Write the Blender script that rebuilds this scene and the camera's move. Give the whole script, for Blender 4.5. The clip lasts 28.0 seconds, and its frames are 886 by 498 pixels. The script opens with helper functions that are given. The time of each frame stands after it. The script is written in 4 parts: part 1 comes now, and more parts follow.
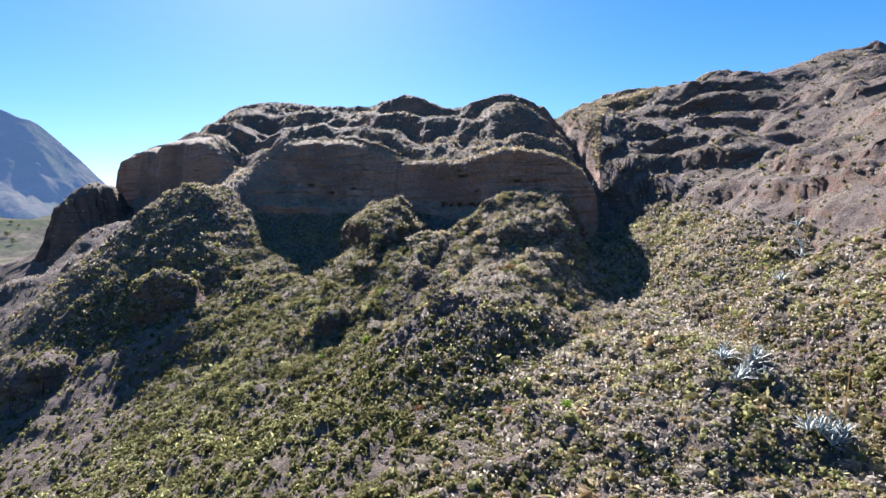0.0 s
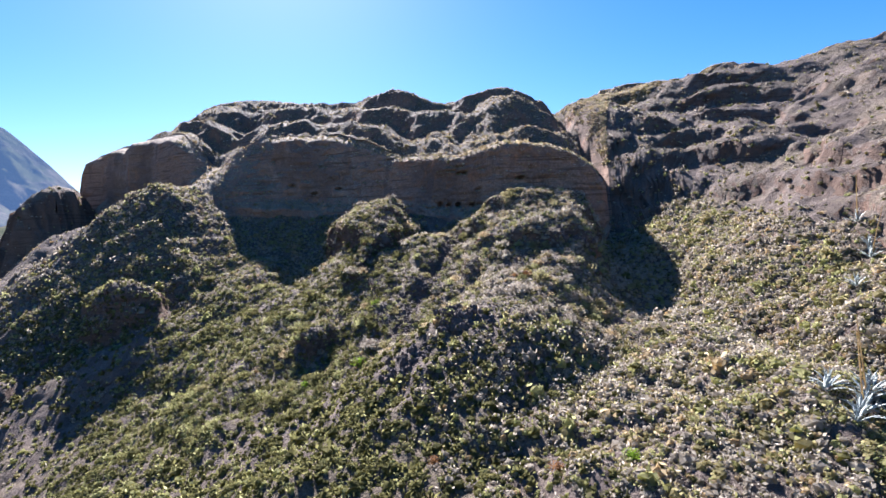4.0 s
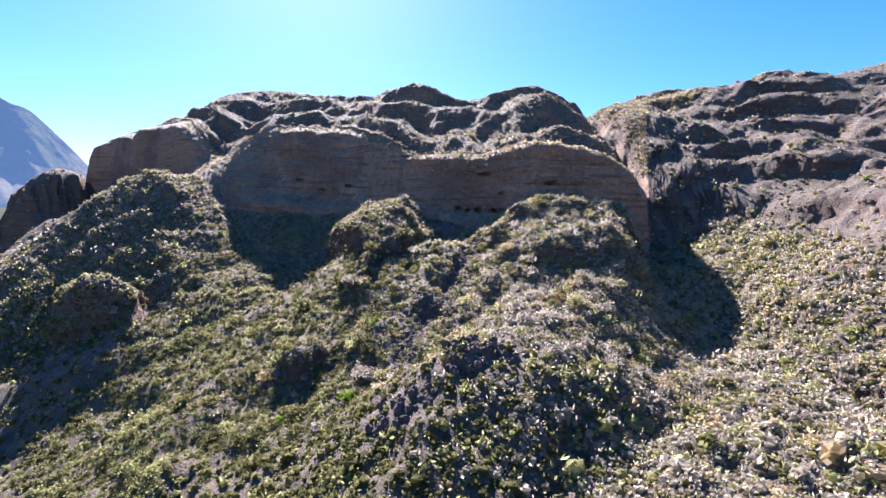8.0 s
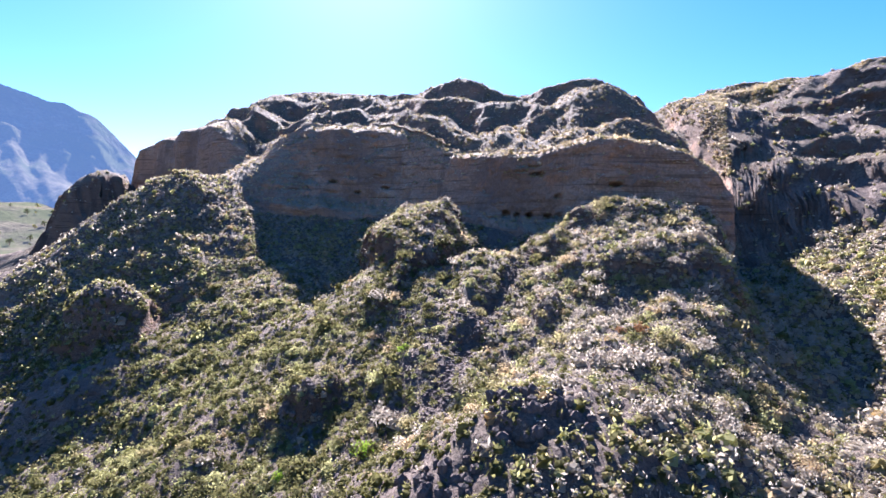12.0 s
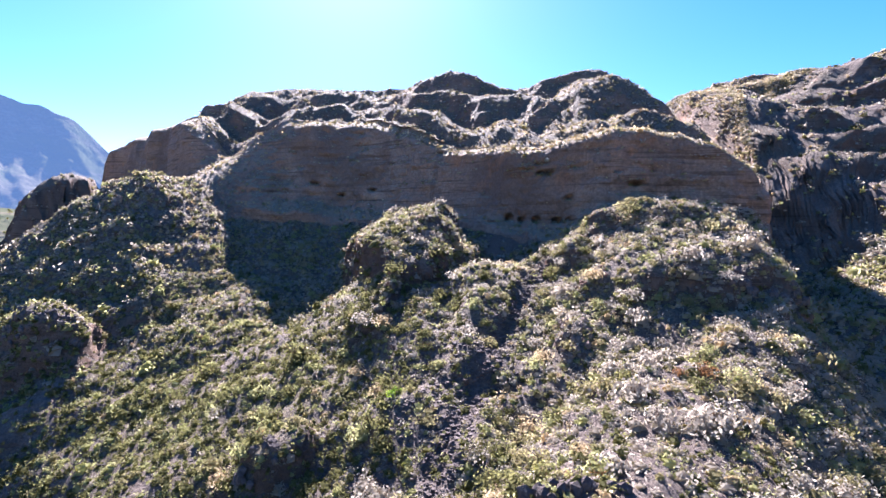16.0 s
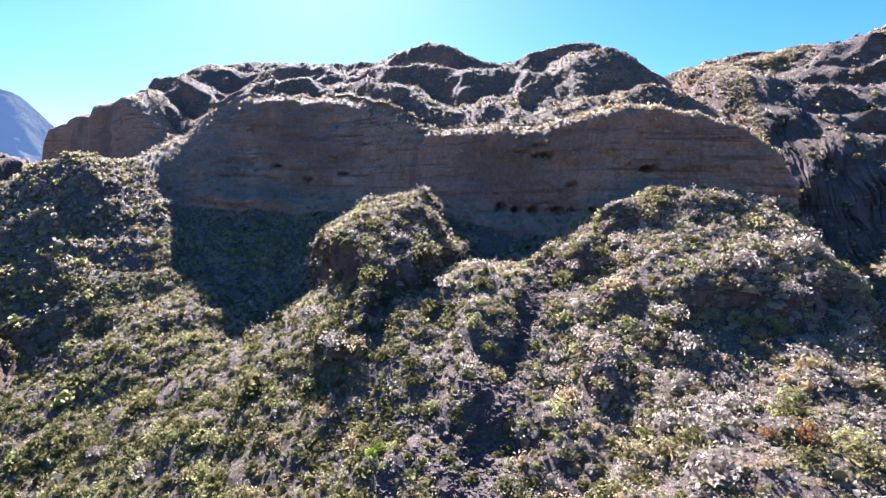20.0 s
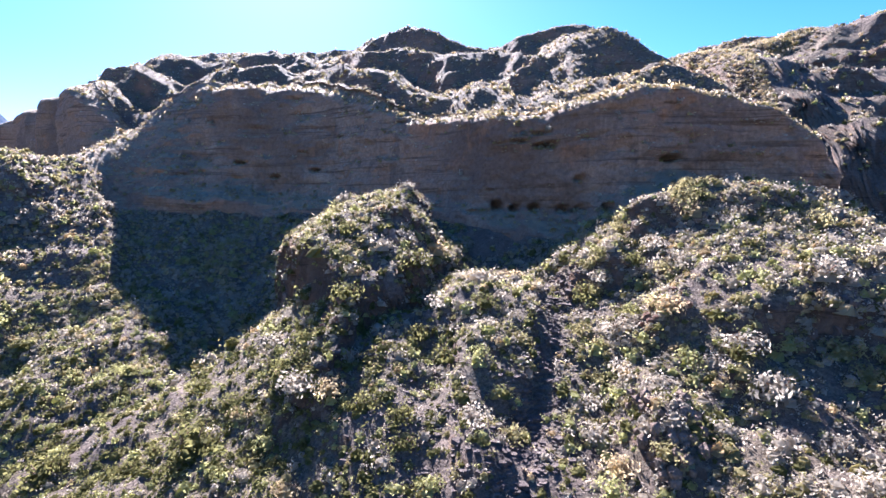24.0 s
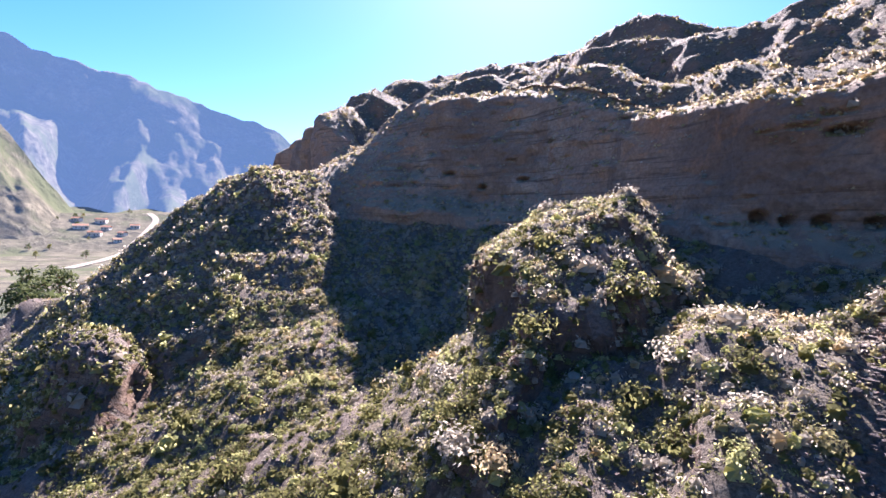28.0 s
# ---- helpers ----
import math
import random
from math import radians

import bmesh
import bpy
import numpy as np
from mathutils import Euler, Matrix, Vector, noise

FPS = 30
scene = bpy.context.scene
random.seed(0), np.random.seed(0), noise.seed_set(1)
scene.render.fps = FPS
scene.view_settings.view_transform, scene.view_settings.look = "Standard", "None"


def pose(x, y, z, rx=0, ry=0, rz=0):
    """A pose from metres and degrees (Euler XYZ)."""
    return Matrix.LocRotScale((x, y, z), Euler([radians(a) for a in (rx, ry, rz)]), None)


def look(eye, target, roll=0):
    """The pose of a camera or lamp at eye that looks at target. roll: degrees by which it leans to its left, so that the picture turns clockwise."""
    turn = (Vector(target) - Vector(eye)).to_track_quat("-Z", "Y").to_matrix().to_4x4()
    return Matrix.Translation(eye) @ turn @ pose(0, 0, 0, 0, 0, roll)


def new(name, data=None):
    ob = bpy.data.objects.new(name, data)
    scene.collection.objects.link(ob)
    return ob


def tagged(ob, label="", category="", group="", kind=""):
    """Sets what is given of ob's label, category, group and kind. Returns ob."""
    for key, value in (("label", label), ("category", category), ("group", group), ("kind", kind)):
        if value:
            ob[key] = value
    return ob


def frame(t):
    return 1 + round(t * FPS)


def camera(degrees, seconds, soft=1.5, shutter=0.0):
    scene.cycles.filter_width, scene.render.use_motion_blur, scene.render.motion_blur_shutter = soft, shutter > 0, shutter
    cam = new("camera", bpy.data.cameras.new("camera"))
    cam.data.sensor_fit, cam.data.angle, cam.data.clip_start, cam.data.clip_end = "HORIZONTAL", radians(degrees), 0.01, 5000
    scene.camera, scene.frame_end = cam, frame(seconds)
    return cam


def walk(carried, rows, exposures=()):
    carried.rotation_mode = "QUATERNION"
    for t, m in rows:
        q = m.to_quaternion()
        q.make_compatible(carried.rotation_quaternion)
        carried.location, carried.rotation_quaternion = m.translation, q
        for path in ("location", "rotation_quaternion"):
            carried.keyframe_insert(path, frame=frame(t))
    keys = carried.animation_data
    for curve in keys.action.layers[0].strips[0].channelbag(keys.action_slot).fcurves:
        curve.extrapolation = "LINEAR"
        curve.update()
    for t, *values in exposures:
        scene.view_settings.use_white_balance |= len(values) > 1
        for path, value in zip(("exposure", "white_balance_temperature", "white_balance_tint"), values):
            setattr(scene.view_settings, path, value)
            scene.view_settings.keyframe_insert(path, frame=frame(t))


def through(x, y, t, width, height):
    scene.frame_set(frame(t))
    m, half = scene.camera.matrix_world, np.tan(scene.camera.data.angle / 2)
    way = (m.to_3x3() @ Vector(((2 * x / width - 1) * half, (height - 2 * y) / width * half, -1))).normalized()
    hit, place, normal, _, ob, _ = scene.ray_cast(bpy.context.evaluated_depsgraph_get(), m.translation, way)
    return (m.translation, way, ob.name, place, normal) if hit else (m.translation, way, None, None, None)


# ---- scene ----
cam = camera(83.13, 28.0)
PATH = [
    (0.0, (0.00, 0.00, 0.00), (-0.47, 99.72, -7.48), -1.33),
    (0.5, (-0.81, 2.30, -0.34), (-0.10, 102.00, -8.00), -2.22),
    (1.0, (-1.59, 4.56, -0.69), (1.38, 104.21, -8.45), -2.55),
    (1.5, (-2.27, 6.70, -1.00), (2.39, 106.30, -8.64), -2.69),
    (2.0, (-2.88, 8.78, -1.18), (1.94, 108.41, -8.38), -2.90),
    (2.5, (-3.40, 10.82, -1.30), (0.81, 110.52, -7.69), -2.94),
    (3.0, (-3.79, 12.81, -1.38), (0.37, 112.56, -7.01), -2.98),
    (3.5, (-4.06, 14.75, -1.40), (-0.17, 114.45, -8.15), -2.46),
    (5.5, (-4.30, 23.54, -0.93), (-3.92, 123.39, -6.37), -0.46),
    (6.0, (-4.22, 25.58, -0.85), (-3.40, 125.42, -6.32), -0.34),
    (6.5, (-4.11, 27.58, -0.82), (-2.81, 127.41, -6.52), -0.16),
    (7.0, (-3.98, 29.60, -0.88), (-2.41, 129.42, -6.73), -0.15),
    (7.5, (-3.88, 31.67, -0.99), (-3.06, 131.49, -6.96), 0.66),
    (8.0, (-3.82, 33.78, -1.12), (-3.98, 133.62, -6.73), 1.28),
    (8.5, (-3.79, 35.92, -1.21), (-5.13, 135.78, -6.38), 1.15),
    (9.0, (-3.78, 38.04, -1.32), (-6.05, 137.89, -6.43), 1.02),
    (9.5, (-3.79, 40.16, -1.45), (-7.18, 139.98, -6.44), 0.77),
    (10.0, (-3.83, 42.24, -1.56), (-8.31, 142.00, -6.87), 0.70),
    (10.5, (-3.89, 44.37, -1.60), (-9.47, 144.05, -7.24), 0.65),
    (11.0, (-3.96, 46.50, -1.52), (-10.67, 146.07, -7.84), 1.04),
    (11.5, (-4.06, 48.67, -1.35), (-11.92, 148.23, -6.51), 1.58),
    (12.0, (-4.16, 50.73, -1.15), (-13.15, 150.22, -5.79), 1.95),
    (12.5, (-4.34, 52.75, -0.95), (-13.85, 152.21, -5.28), 1.76),
    (13.0, (-4.59, 54.80, -0.81), (-13.62, 154.30, -5.10), 1.13),
    (13.5, (-4.92, 56.85, -0.72), (-11.81, 156.52, -4.89), 0.89),
    (15.5, (-6.52, 63.92, -0.36), (-13.10, 163.59, -5.08), 1.53),
    (16.0, (-6.81, 65.87, -0.18), (-13.68, 165.54, -4.42), 1.40),
    (16.5, (-7.12, 67.91, 0.01), (-14.15, 167.54, -4.77), 1.33),
    (17.0, (-7.47, 69.86, 0.22), (-14.34, 169.39, -6.58), 1.36),
    (17.5, (-7.87, 71.67, 0.44), (-14.07, 171.14, -7.75), 1.31),
    (18.0, (-8.29, 73.39, 0.66), (-12.98, 172.92, -7.92), 1.71),
    (18.5, (-8.71, 75.11, 0.91), (-11.68, 174.82, -6.02), 2.19),
    (19.0, (-9.11, 76.80, 1.18), (-11.67, 176.58, -5.04), 2.32),
    (19.5, (-9.51, 78.46, 1.46), (-11.55, 178.20, -5.40), 1.91),
    (20.0, (-9.91, 80.07, 1.71), (-11.14, 179.75, -6.12), 1.27),
    (20.5, (-10.26, 81.63, 1.95), (-11.92, 181.15, -7.69), 0.57),
    (22.5, (-11.00, 88.50, 2.54), (-10.98, 187.88, -8.57), -0.58),
    (23.0, (-11.08, 90.14, 2.44), (-9.79, 189.65, -7.31), 0.00),
    (23.5, (-11.16, 91.77, 2.28), (-8.52, 191.34, -6.59), 0.28),
    (24.0, (-11.26, 93.42, 2.02), (-8.69, 193.05, -6.25), 0.39),
    (24.5, (-11.38, 95.13, 1.73), (-11.15, 194.81, -6.19), -0.03),
    (25.0, (-11.49, 96.75, 1.48), (-12.99, 196.42, -6.55), -0.50),
    (25.5, (-11.61, 98.29, 1.29), (-14.16, 198.05, -5.24), -0.91),
    (26.0, (-11.69, 99.74, 1.15), (-19.69, 199.23, -5.06), -1.36),
    (26.5, (-11.66, 101.28, 1.04), (-25.37, 200.17, -4.78), -0.97),
    (27.0, (-11.60, 103.11, 0.95), (-32.94, 200.64, -4.68), -0.11),
    (27.5, (-11.47, 104.81, 0.97), (-40.99, 200.20, -4.40), 0.65),
    (28.0, (-11.30, 106.42, 1.09), (-50.60, 198.22, -4.38), 1.31),
]
walk(cam, [(t, look(eye, target, roll)) for t, eye, target, roll in PATH], [(0, 1.85, 5640, 18), (5, 2.04, 5650, 20), (9, 2.37, 5600, 24), (16, 2.58, 5590, 26), (19.5, 2.46, 5590, 26), (23, 2.62, 5590, 25), (25, 2.70, 5590, 24), (28, 2.58, 5860, 29)])

# ---- light: one sun behind the ridge, clear sky ----
SUN_EL, SUN_AZ = 38.5, 15.5  # degrees above the horizon, degrees left of +y
world = bpy.data.worlds.new("world")
scene.world = world
world.use_nodes = True
wn, wl = world.node_tree.nodes, world.node_tree.links
sky = wn.new("ShaderNodeTexSky")
sky.sky_type, sky.sun_disc = "NISHITA", False
sky.sun_elevation, sky.sun_rotation = radians(SUN_EL), radians(-SUN_AZ)
sky.air_density, sky.dust_density, sky.ozone_density, sky.altitude = 1.0, 0.4, 4.0, 400
wn["Background"].inputs["Strength"].default_value = 0.05
deep = wn.new("ShaderNodeHueSaturation")
deep.inputs["Saturation"].default_value, deep.inputs["Value"].default_value = 1.3, 0.88
wl.new(sky.outputs["Color"], deep.inputs["Color"])
wl.new(deep.outputs["Color"], wn["Background"].inputs["Color"])
sun_dir = Vector((-math.sin(radians(SUN_AZ)) * math.cos(radians(SUN_EL)), math.cos(radians(SUN_AZ)) * math.cos(radians(SUN_EL)), math.sin(radians(SUN_EL))))
sun = new("sun", bpy.data.lights.new("sun", "SUN"))
sun.data.energy, sun.data.angle, sun.data.color = 5.0, radians(0.53), (1.0, 0.92, 0.8)
sun.matrix_world = look(sun_dir * 400, (0, 0, 0))


# ---- materials ----
class Mat:
    """A small builder for node materials."""

    def __init__(self, name):
        self.m = bpy.data.materials.new(name)
        self.m.use_nodes = True
        self.n, self.l = self.m.node_tree.nodes, self.m.node_tree.links
        self.b = self.n["Principled BSDF"]
        self.b.inputs["Roughness"].default_value = 0.9
        self.b.inputs["Specular IOR Level"].default_value = 0.25
        self.co = self.n.new("ShaderNodeTexCoord").outputs["Object"]

    def noise(self, scale, detail=4, rough=0.6, stretch=None, distort=0.0):
        t = self.n.new("ShaderNodeTexNoise")
        t.inputs["Scale"].default_value, t.inputs["Detail"].default_value = scale, detail
        t.inputs["Roughness"].default_value, t.inputs["Distortion"].default_value = rough, distort
        src = self.co
        if stretch:
            mp = self.n.new("ShaderNodeMapping")
            mp.inputs["Scale"].default_value = stretch
            self.l.new(self.co, mp.inputs["Vector"])
            src = mp.outputs["Vector"]
        self.l.new(src, t.inputs["Vector"])
        return t.outputs["Fac"]

    def voronoi(self, scale, stretch=None):
        t = self.n.new("ShaderNodeTexVoronoi")
        t.inputs["Scale"].default_value = scale
        self.l.new(self.co, t.inputs["Vector"])
        return t.outputs["Distance"]

    def ramp(self, fac, stops):
        r = self.n.new("ShaderNodeValToRGB")
        e = r.color_ramp.elements
        while len(e) < len(stops):
            e.new(0.5)
        for k, (p, c) in enumerate(stops):
            e[k].position, e[k].color = p, (*c, 1)
        self.l.new(fac, r.inputs["Fac"])
        return r.outputs["Color"]

    def mix(self, fac, a, b, mode="MIX"):
        m = self.n.new("ShaderNodeMix")
        m.data_type, m.blend_type = "RGBA", mode
        for sock, val in ((m.inputs["Factor"], fac), (m.inputs[6], a), (m.inputs[7], b)):
            if isinstance(val, bpy.types.NodeSocket):
                self.l.new(val, sock)
            else:
                sock.default_value = val if isinstance(val, float) else (*val, 1)
        return m.outputs[2]

    def step(self, val, lo, hi):
        r = self.n.new("ShaderNodeMapRange")
        r.interpolation_type = "SMOOTHSTEP"
        r.inputs["From Min"].default_value, r.inputs["From Max"].default_value = lo, hi
        self.l.new(val, r.inputs["Value"])
        return r.outputs["Result"]

    def math(self, op, a, b):
        m = self.n.new("ShaderNodeMath")
        m.operation = op
        for sock, val in ((m.inputs[0], a), (m.inputs[1], b)):
            if isinstance(val, bpy.types.NodeSocket):
                self.l.new(val, sock)
            else:
                sock.default_value = val
        return m.outputs[0]

    def up(self):
        g = self.n.new("ShaderNodeNewGeometry")
        s = self.n.new("ShaderNodeSeparateXYZ")
        self.l.new(g.outputs["True Normal"], s.inputs[0])
        return s.outputs["Z"]

    def random(self):
        return self.n.new("ShaderNodeNewGeometry").outputs["Random Per Island"]

    def done(self, color, bump=None, dist=0.2, strength=0.6):
        self.l.new(color, self.b.inputs["Base Color"])
        if bump is not None:
            bp = self.n.new("ShaderNodeBump")
            bp.inputs["Distance"].default_value, bp.inputs["Strength"].default_value = dist, strength
            self.l.new(bump, bp.inputs["Height"])
            self.l.new(bp.outputs["Normal"], self.b.inputs["Normal"])
        return self.m


def rock_color(k, tone=1.0):
    """Layered volcanic rock: dark brown-grey beds with reddish and ochre bands and pale streaks."""
    bed = k.noise(1.0, 5, 0.55, (0.03, 0.03, 0.4), 0.6)
    blot = k.noise(0.05, 6, 0.6)
    fine = k.noise(1.7, 6, 0.7)
    c = k.ramp(bed, [(0.25, (0.35, 0.25, 0.205)), (0.45, (0.41, 0.3, 0.245)), (0.52, (0.37, 0.265, 0.215)), (0.62, (0.43, 0.31, 0.25)), (0.76, (0.47, 0.345, 0.275))])
    c = k.mix(k.step(blot, 0.5, 0.66), c, (0.42, 0.28, 0.215))
    c = k.mix(k.step(k.noise(0.07, 5, 0.6), 0.54, 0.72), c, (0.54, 0.43, 0.36))
    c = k.mix(k.step(k.noise(0.3, 5, 0.6, (1, 1, 0.16)), 0.58, 0.74), c, (0.48, 0.36, 0.29))
    c = k.mix(k.step(k.noise(0.028, 5, 0.6), 0.46, 0.62), c, (0.25, 0.18, 0.15))
    c = k.mix(k.step(k.noise(0.22, 6, 0.65, (1, 1, 0.1), 0.5), 0.52, 0.66), c, (0.27, 0.2, 0.17))
    c = k.mix(k.step(k.noise(0.6, 6, 0.7, (0.25, 0.25, 1.0), 0.8), 0.56, 0.7), c, (0.24, 0.17, 0.14))
    c = k.mix(k.step(k.noise(1.0, 5, 0.6, (0.05, 0.05, 1.3), 0.5), 0.54, 0.64), c, (0.2, 0.14, 0.11))
    c = k.mix(k.step(k.noise(0.11, 5, 0.6, (1, 1, 0.6), 0.5), 0.57, 0.72), c, (0.46, 0.26, 0.17))
    dark = k.ramp(fine, [(0.3, (0.54 * tone, 0.48 * tone, 0.42 * tone)), (0.66, (0.97 * tone, 0.87 * tone, 0.76 * tone))])
    return k.mix(1.0, c, dark, "MULTIPLY"), fine


def ground_material(name, grass=0.5, stone=0.5):
    k = Mat(name)
    big, mid, fine = k.noise(0.05, 5, 0.6), k.noise(0.32, 6, 0.65), k.noise(2.6, 6, 0.7)
    soil = k.ramp(mid, [(0.3, (0.09, 0.068, 0.056)), (0.5, (0.145, 0.111, 0.091)), (0.72, (0.215, 0.168, 0.137))])
    dry = k.ramp(fine, [(0.3, (0.09, 0.07, 0.048)), (0.7, (0.2, 0.158, 0.11))])
    c = k.mix(k.step(k.math("ADD", big, k.math("MULTIPLY", mid, 0.5)), 0.72 - 0.2 * grass, 0.9 - 0.2 * grass), soil, dry)
    grit = k.ramp(k.math("ADD", k.math("MULTIPLY", fine, 0.5), k.math("MULTIPLY", k.noise(8.0, 4, 0.75), 0.5)), [(0.36, (0.4, 0.4, 0.4)), (0.6, (1.3, 1.3, 1.3))])
    c = k.mix(1.0, c, grit, "MULTIPLY")
    rc, rf = rock_color(k, stone)
    steep = k.step(k.math("ADD", k.up(), k.math("MULTIPLY", mid, -0.25)), 0.5, 0.34)
    c = k.mix(steep, c, rc)
    return k.done(c, k.math("ADD", fine, k.math("MULTIPLY", k.noise(0.9, 5, 0.7), 0.8)), 0.6, 1.0)


def rock_material(name):
    k = Mat(name)
    c, fine = rock_color(k)
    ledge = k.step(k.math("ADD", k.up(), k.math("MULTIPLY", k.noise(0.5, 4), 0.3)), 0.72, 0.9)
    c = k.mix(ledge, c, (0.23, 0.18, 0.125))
    h = k.math("ADD", k.noise(0.8, 8, 0.7, (0.8, 0.8, 1.1)), k.math("MULTIPLY", k.voronoi(0.7), 0.5))
    return k.done(c, h, 0.9, 1.0)


def leaf_material(name, stops, through=0.35):
    """Foliage: colour by clump and by leaf, part of the light passing through."""
    k = Mat(name)
    clump = k.noise(1.0, 1, 0.5)
    twig = k.noise(9.0, 3, 0.7)
    c = k.ramp(k.math("ADD", k.math("MULTIPLY", clump, 0.72), k.math("ADD", k.math("MULTIPLY", k.random(), 0.1), k.math("MULTIPLY", twig, 0.22))), stops)
    bp = k.n.new("ShaderNodeBump")
    bp.inputs["Distance"].default_value, bp.inputs["Strength"].default_value = 0.25, 0.35
    k.l.new(twig, bp.inputs["Height"])
    k.l.new(bp.outputs["Normal"], k.b.inputs["Normal"])
    k.l.new(c, k.b.inputs["Base Color"])
    k.b.inputs["Roughness"].default_value = 0.85
    k.b.inputs["Specular IOR Level"].default_value = 0.1
    tr = k.n.new("ShaderNodeBsdfTranslucent")
    k.l.new(c, tr.inputs["Color"])
    mx = k.n.new("ShaderNodeMixShader")
    mx.inputs["Fac"].default_value = through
    k.l.new(k.b.outputs[0], mx.inputs[1])
    k.l.new(tr.outputs[0], mx.inputs[2])
    k.l.new(mx.outputs[0], k.n["Material Output"].inputs["Surface"])
    return k.m


M_GROUND = ground_material("stony_slope", 0.15)
M_UPPER = ground_material("dry_upland", 0.9, 0.8)
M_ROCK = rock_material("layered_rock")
M_GREY = leaf_material("grey_scrub_leaf", [(0.3, (0.33, 0.288, 0.23)), (0.5, (0.425, 0.378, 0.305)), (0.75, (0.48, 0.435, 0.36))], 0.66)
M_OLIVE = leaf_material("olive_scrub_leaf", [(0.3, (0.21, 0.188, 0.09)), (0.5, (0.31, 0.275, 0.135)), (0.75, (0.42, 0.37, 0.195))], 0.66)
M_LIME = leaf_material("lime_scrub_leaf", [(0.3, (0.3, 0.305, 0.135)), (0.5, (0.38, 0.375, 0.165)), (0.75, (0.46, 0.445, 0.22))], 0.66)
M_GREEN = leaf_material("green_scrub_leaf", [(0.3, (0.08, 0.08, 0.032)), (0.5, (0.16, 0.155, 0.06)), (0.75, (0.28, 0.26, 0.105))], 0.66)
M_STRAW = leaf_material("straw_scrub_leaf", [(0.3, (0.3, 0.225, 0.125)), (0.5, (0.48, 0.38, 0.225)), (0.75, (0.62, 0.51, 0.33))], 0.66)
M_SILVER = leaf_material("silver_leaf", [(0.3, (0.34, 0.38, 0.36)), (0.5, (0.5, 0.54, 0.51)), (0.75, (0.66, 0.69, 0.64))], 0.2)


# ---- noise and shaping helpers ----
def lattice(ix, iy, iz, seed):
    h = (np.atleast_1d(ix) * 374761393 + iy * 668265263 + iz * 2147483647 + seed * 974634541) & 0xFFFFFFFF
    h = ((h ^ (h >> 13)) * 1274126177) & 0xFFFFFFFF
    h = ((h ^ (h >> 16)) * 2246822519) & 0xFFFFFFFF
    return ((h ^ (h >> 15)) & 0xFFFFFF) / float(0xFFFFFF)


def vnoise(x, y, z=0.0, seed=0):
    """Value noise in -1..1 on arrays."""
    x, y, z = np.broadcast_arrays(np.asarray(x, float), np.asarray(y, float), np.asarray(z, float))
    xi, yi, zi = (np.floor(a).astype(np.int64) for a in (x, y, z))
    fx, fy, fz = x - xi, y - yi, z - zi
    fx, fy, fz = (f * f * (3 - 2 * f) for f in (fx, fy, fz))
    out = 0.0
    for dx in (0, 1):
        for dy in (0, 1):
            for dz in (0, 1):
                w = (fx if dx else 1 - fx) * (fy if dy else 1 - fy) * (fz if dz else 1 - fz)
                out = out + w * lattice(xi + dx, yi + dy, zi + dz, seed)
    return (2 * out - 1).reshape(x.shape)


def fbm(x, y, z=0.0, octaves=4, seed=0, gain=0.5):
    out, amp, s = 0.0, 1.0, 1.0
    for o in range(octaves):
        out = out + amp * vnoise(np.asarray(x) * s, np.asarray(y) * s, np.asarray(z) * s, seed + o)
        amp, s = amp * gain, s * 2.03
    return out


def ease(v, lo, hi):
    t = np.clip((np.asarray(v, float) - lo) / (hi - lo), 0, 1)
    return t * t * (3 - 2 * t)


def smax(a, b, k=2.0):
    """Smooth maximum."""
    h = np.clip(0.5 + 0.5 * (a - b) / k, 0, 1)
    return b + (a - b) * h + k * h * (1 - h)


def table(x, text):
    """A line through 'place:value' pairs, rounded at its knots."""
    kx, kv = np.array([[float(q) for q in p.split(":")] for p in text.split()]).T
    x = np.asarray(x, float)
    return sum(np.interp(x + d, kx, kv) for d in (-4, -2, 0, 2, 4)) / 5


def terrace(z, step, sharp, shift=0.0):
    """Turns a smooth height into ledges: flat treads and steep risers."""
    q = (z + shift) / step
    f = q - np.floor(q)
    return z + step * sharp * (ease(f, 0.3, 0.75) - f)


# ---- the plan: lines along x ----
def base_y(x):
    return table(x, "-300:345 -220:328 -180:300 -140:262 -110:226 -97:213 -80:203 -65:206 -50:208 -35:203 -25:196 -15:189 0:173 15:162 30:159 42:157 50:163 57:184 66:212 78:238 100:246 300:246")


def rim_y(x):
    return table(x, "-300:365 -220:345 -187:340 -140:292 -110:250 -95:234 -82:230 -72:232 -56:232 -35:221 -15:203 -6:192 3:182 15:177 30:172 46:172 52:178 59:194 67:220 80:246 100:256 300:256")


def rim_z(x):
    return table(x, "-300:-40 -228:-20 -216:44 -187:49 -140:48 -110:38 -95:22 -82:27 -72:35.5 -56:35.5 -44:33.5 -35:31 -15:24 -6:19 2:16.5 8:19 16:23.5 28:21.5 38:19.5 45:17.5 50:9 55:2 61:2 70:14 80:28 100:40 300:60")


def ridge_y(x):
    return table(x, "-300:385 -220:362 -187:366 -160:368 -135:369 -105:345 -75:312 -50:288 -30:270 -17:262 -5:256 8:250 20:244 31:243 40:243 48:246 60:258 75:270 90:287 120:290 160:292 300:292")


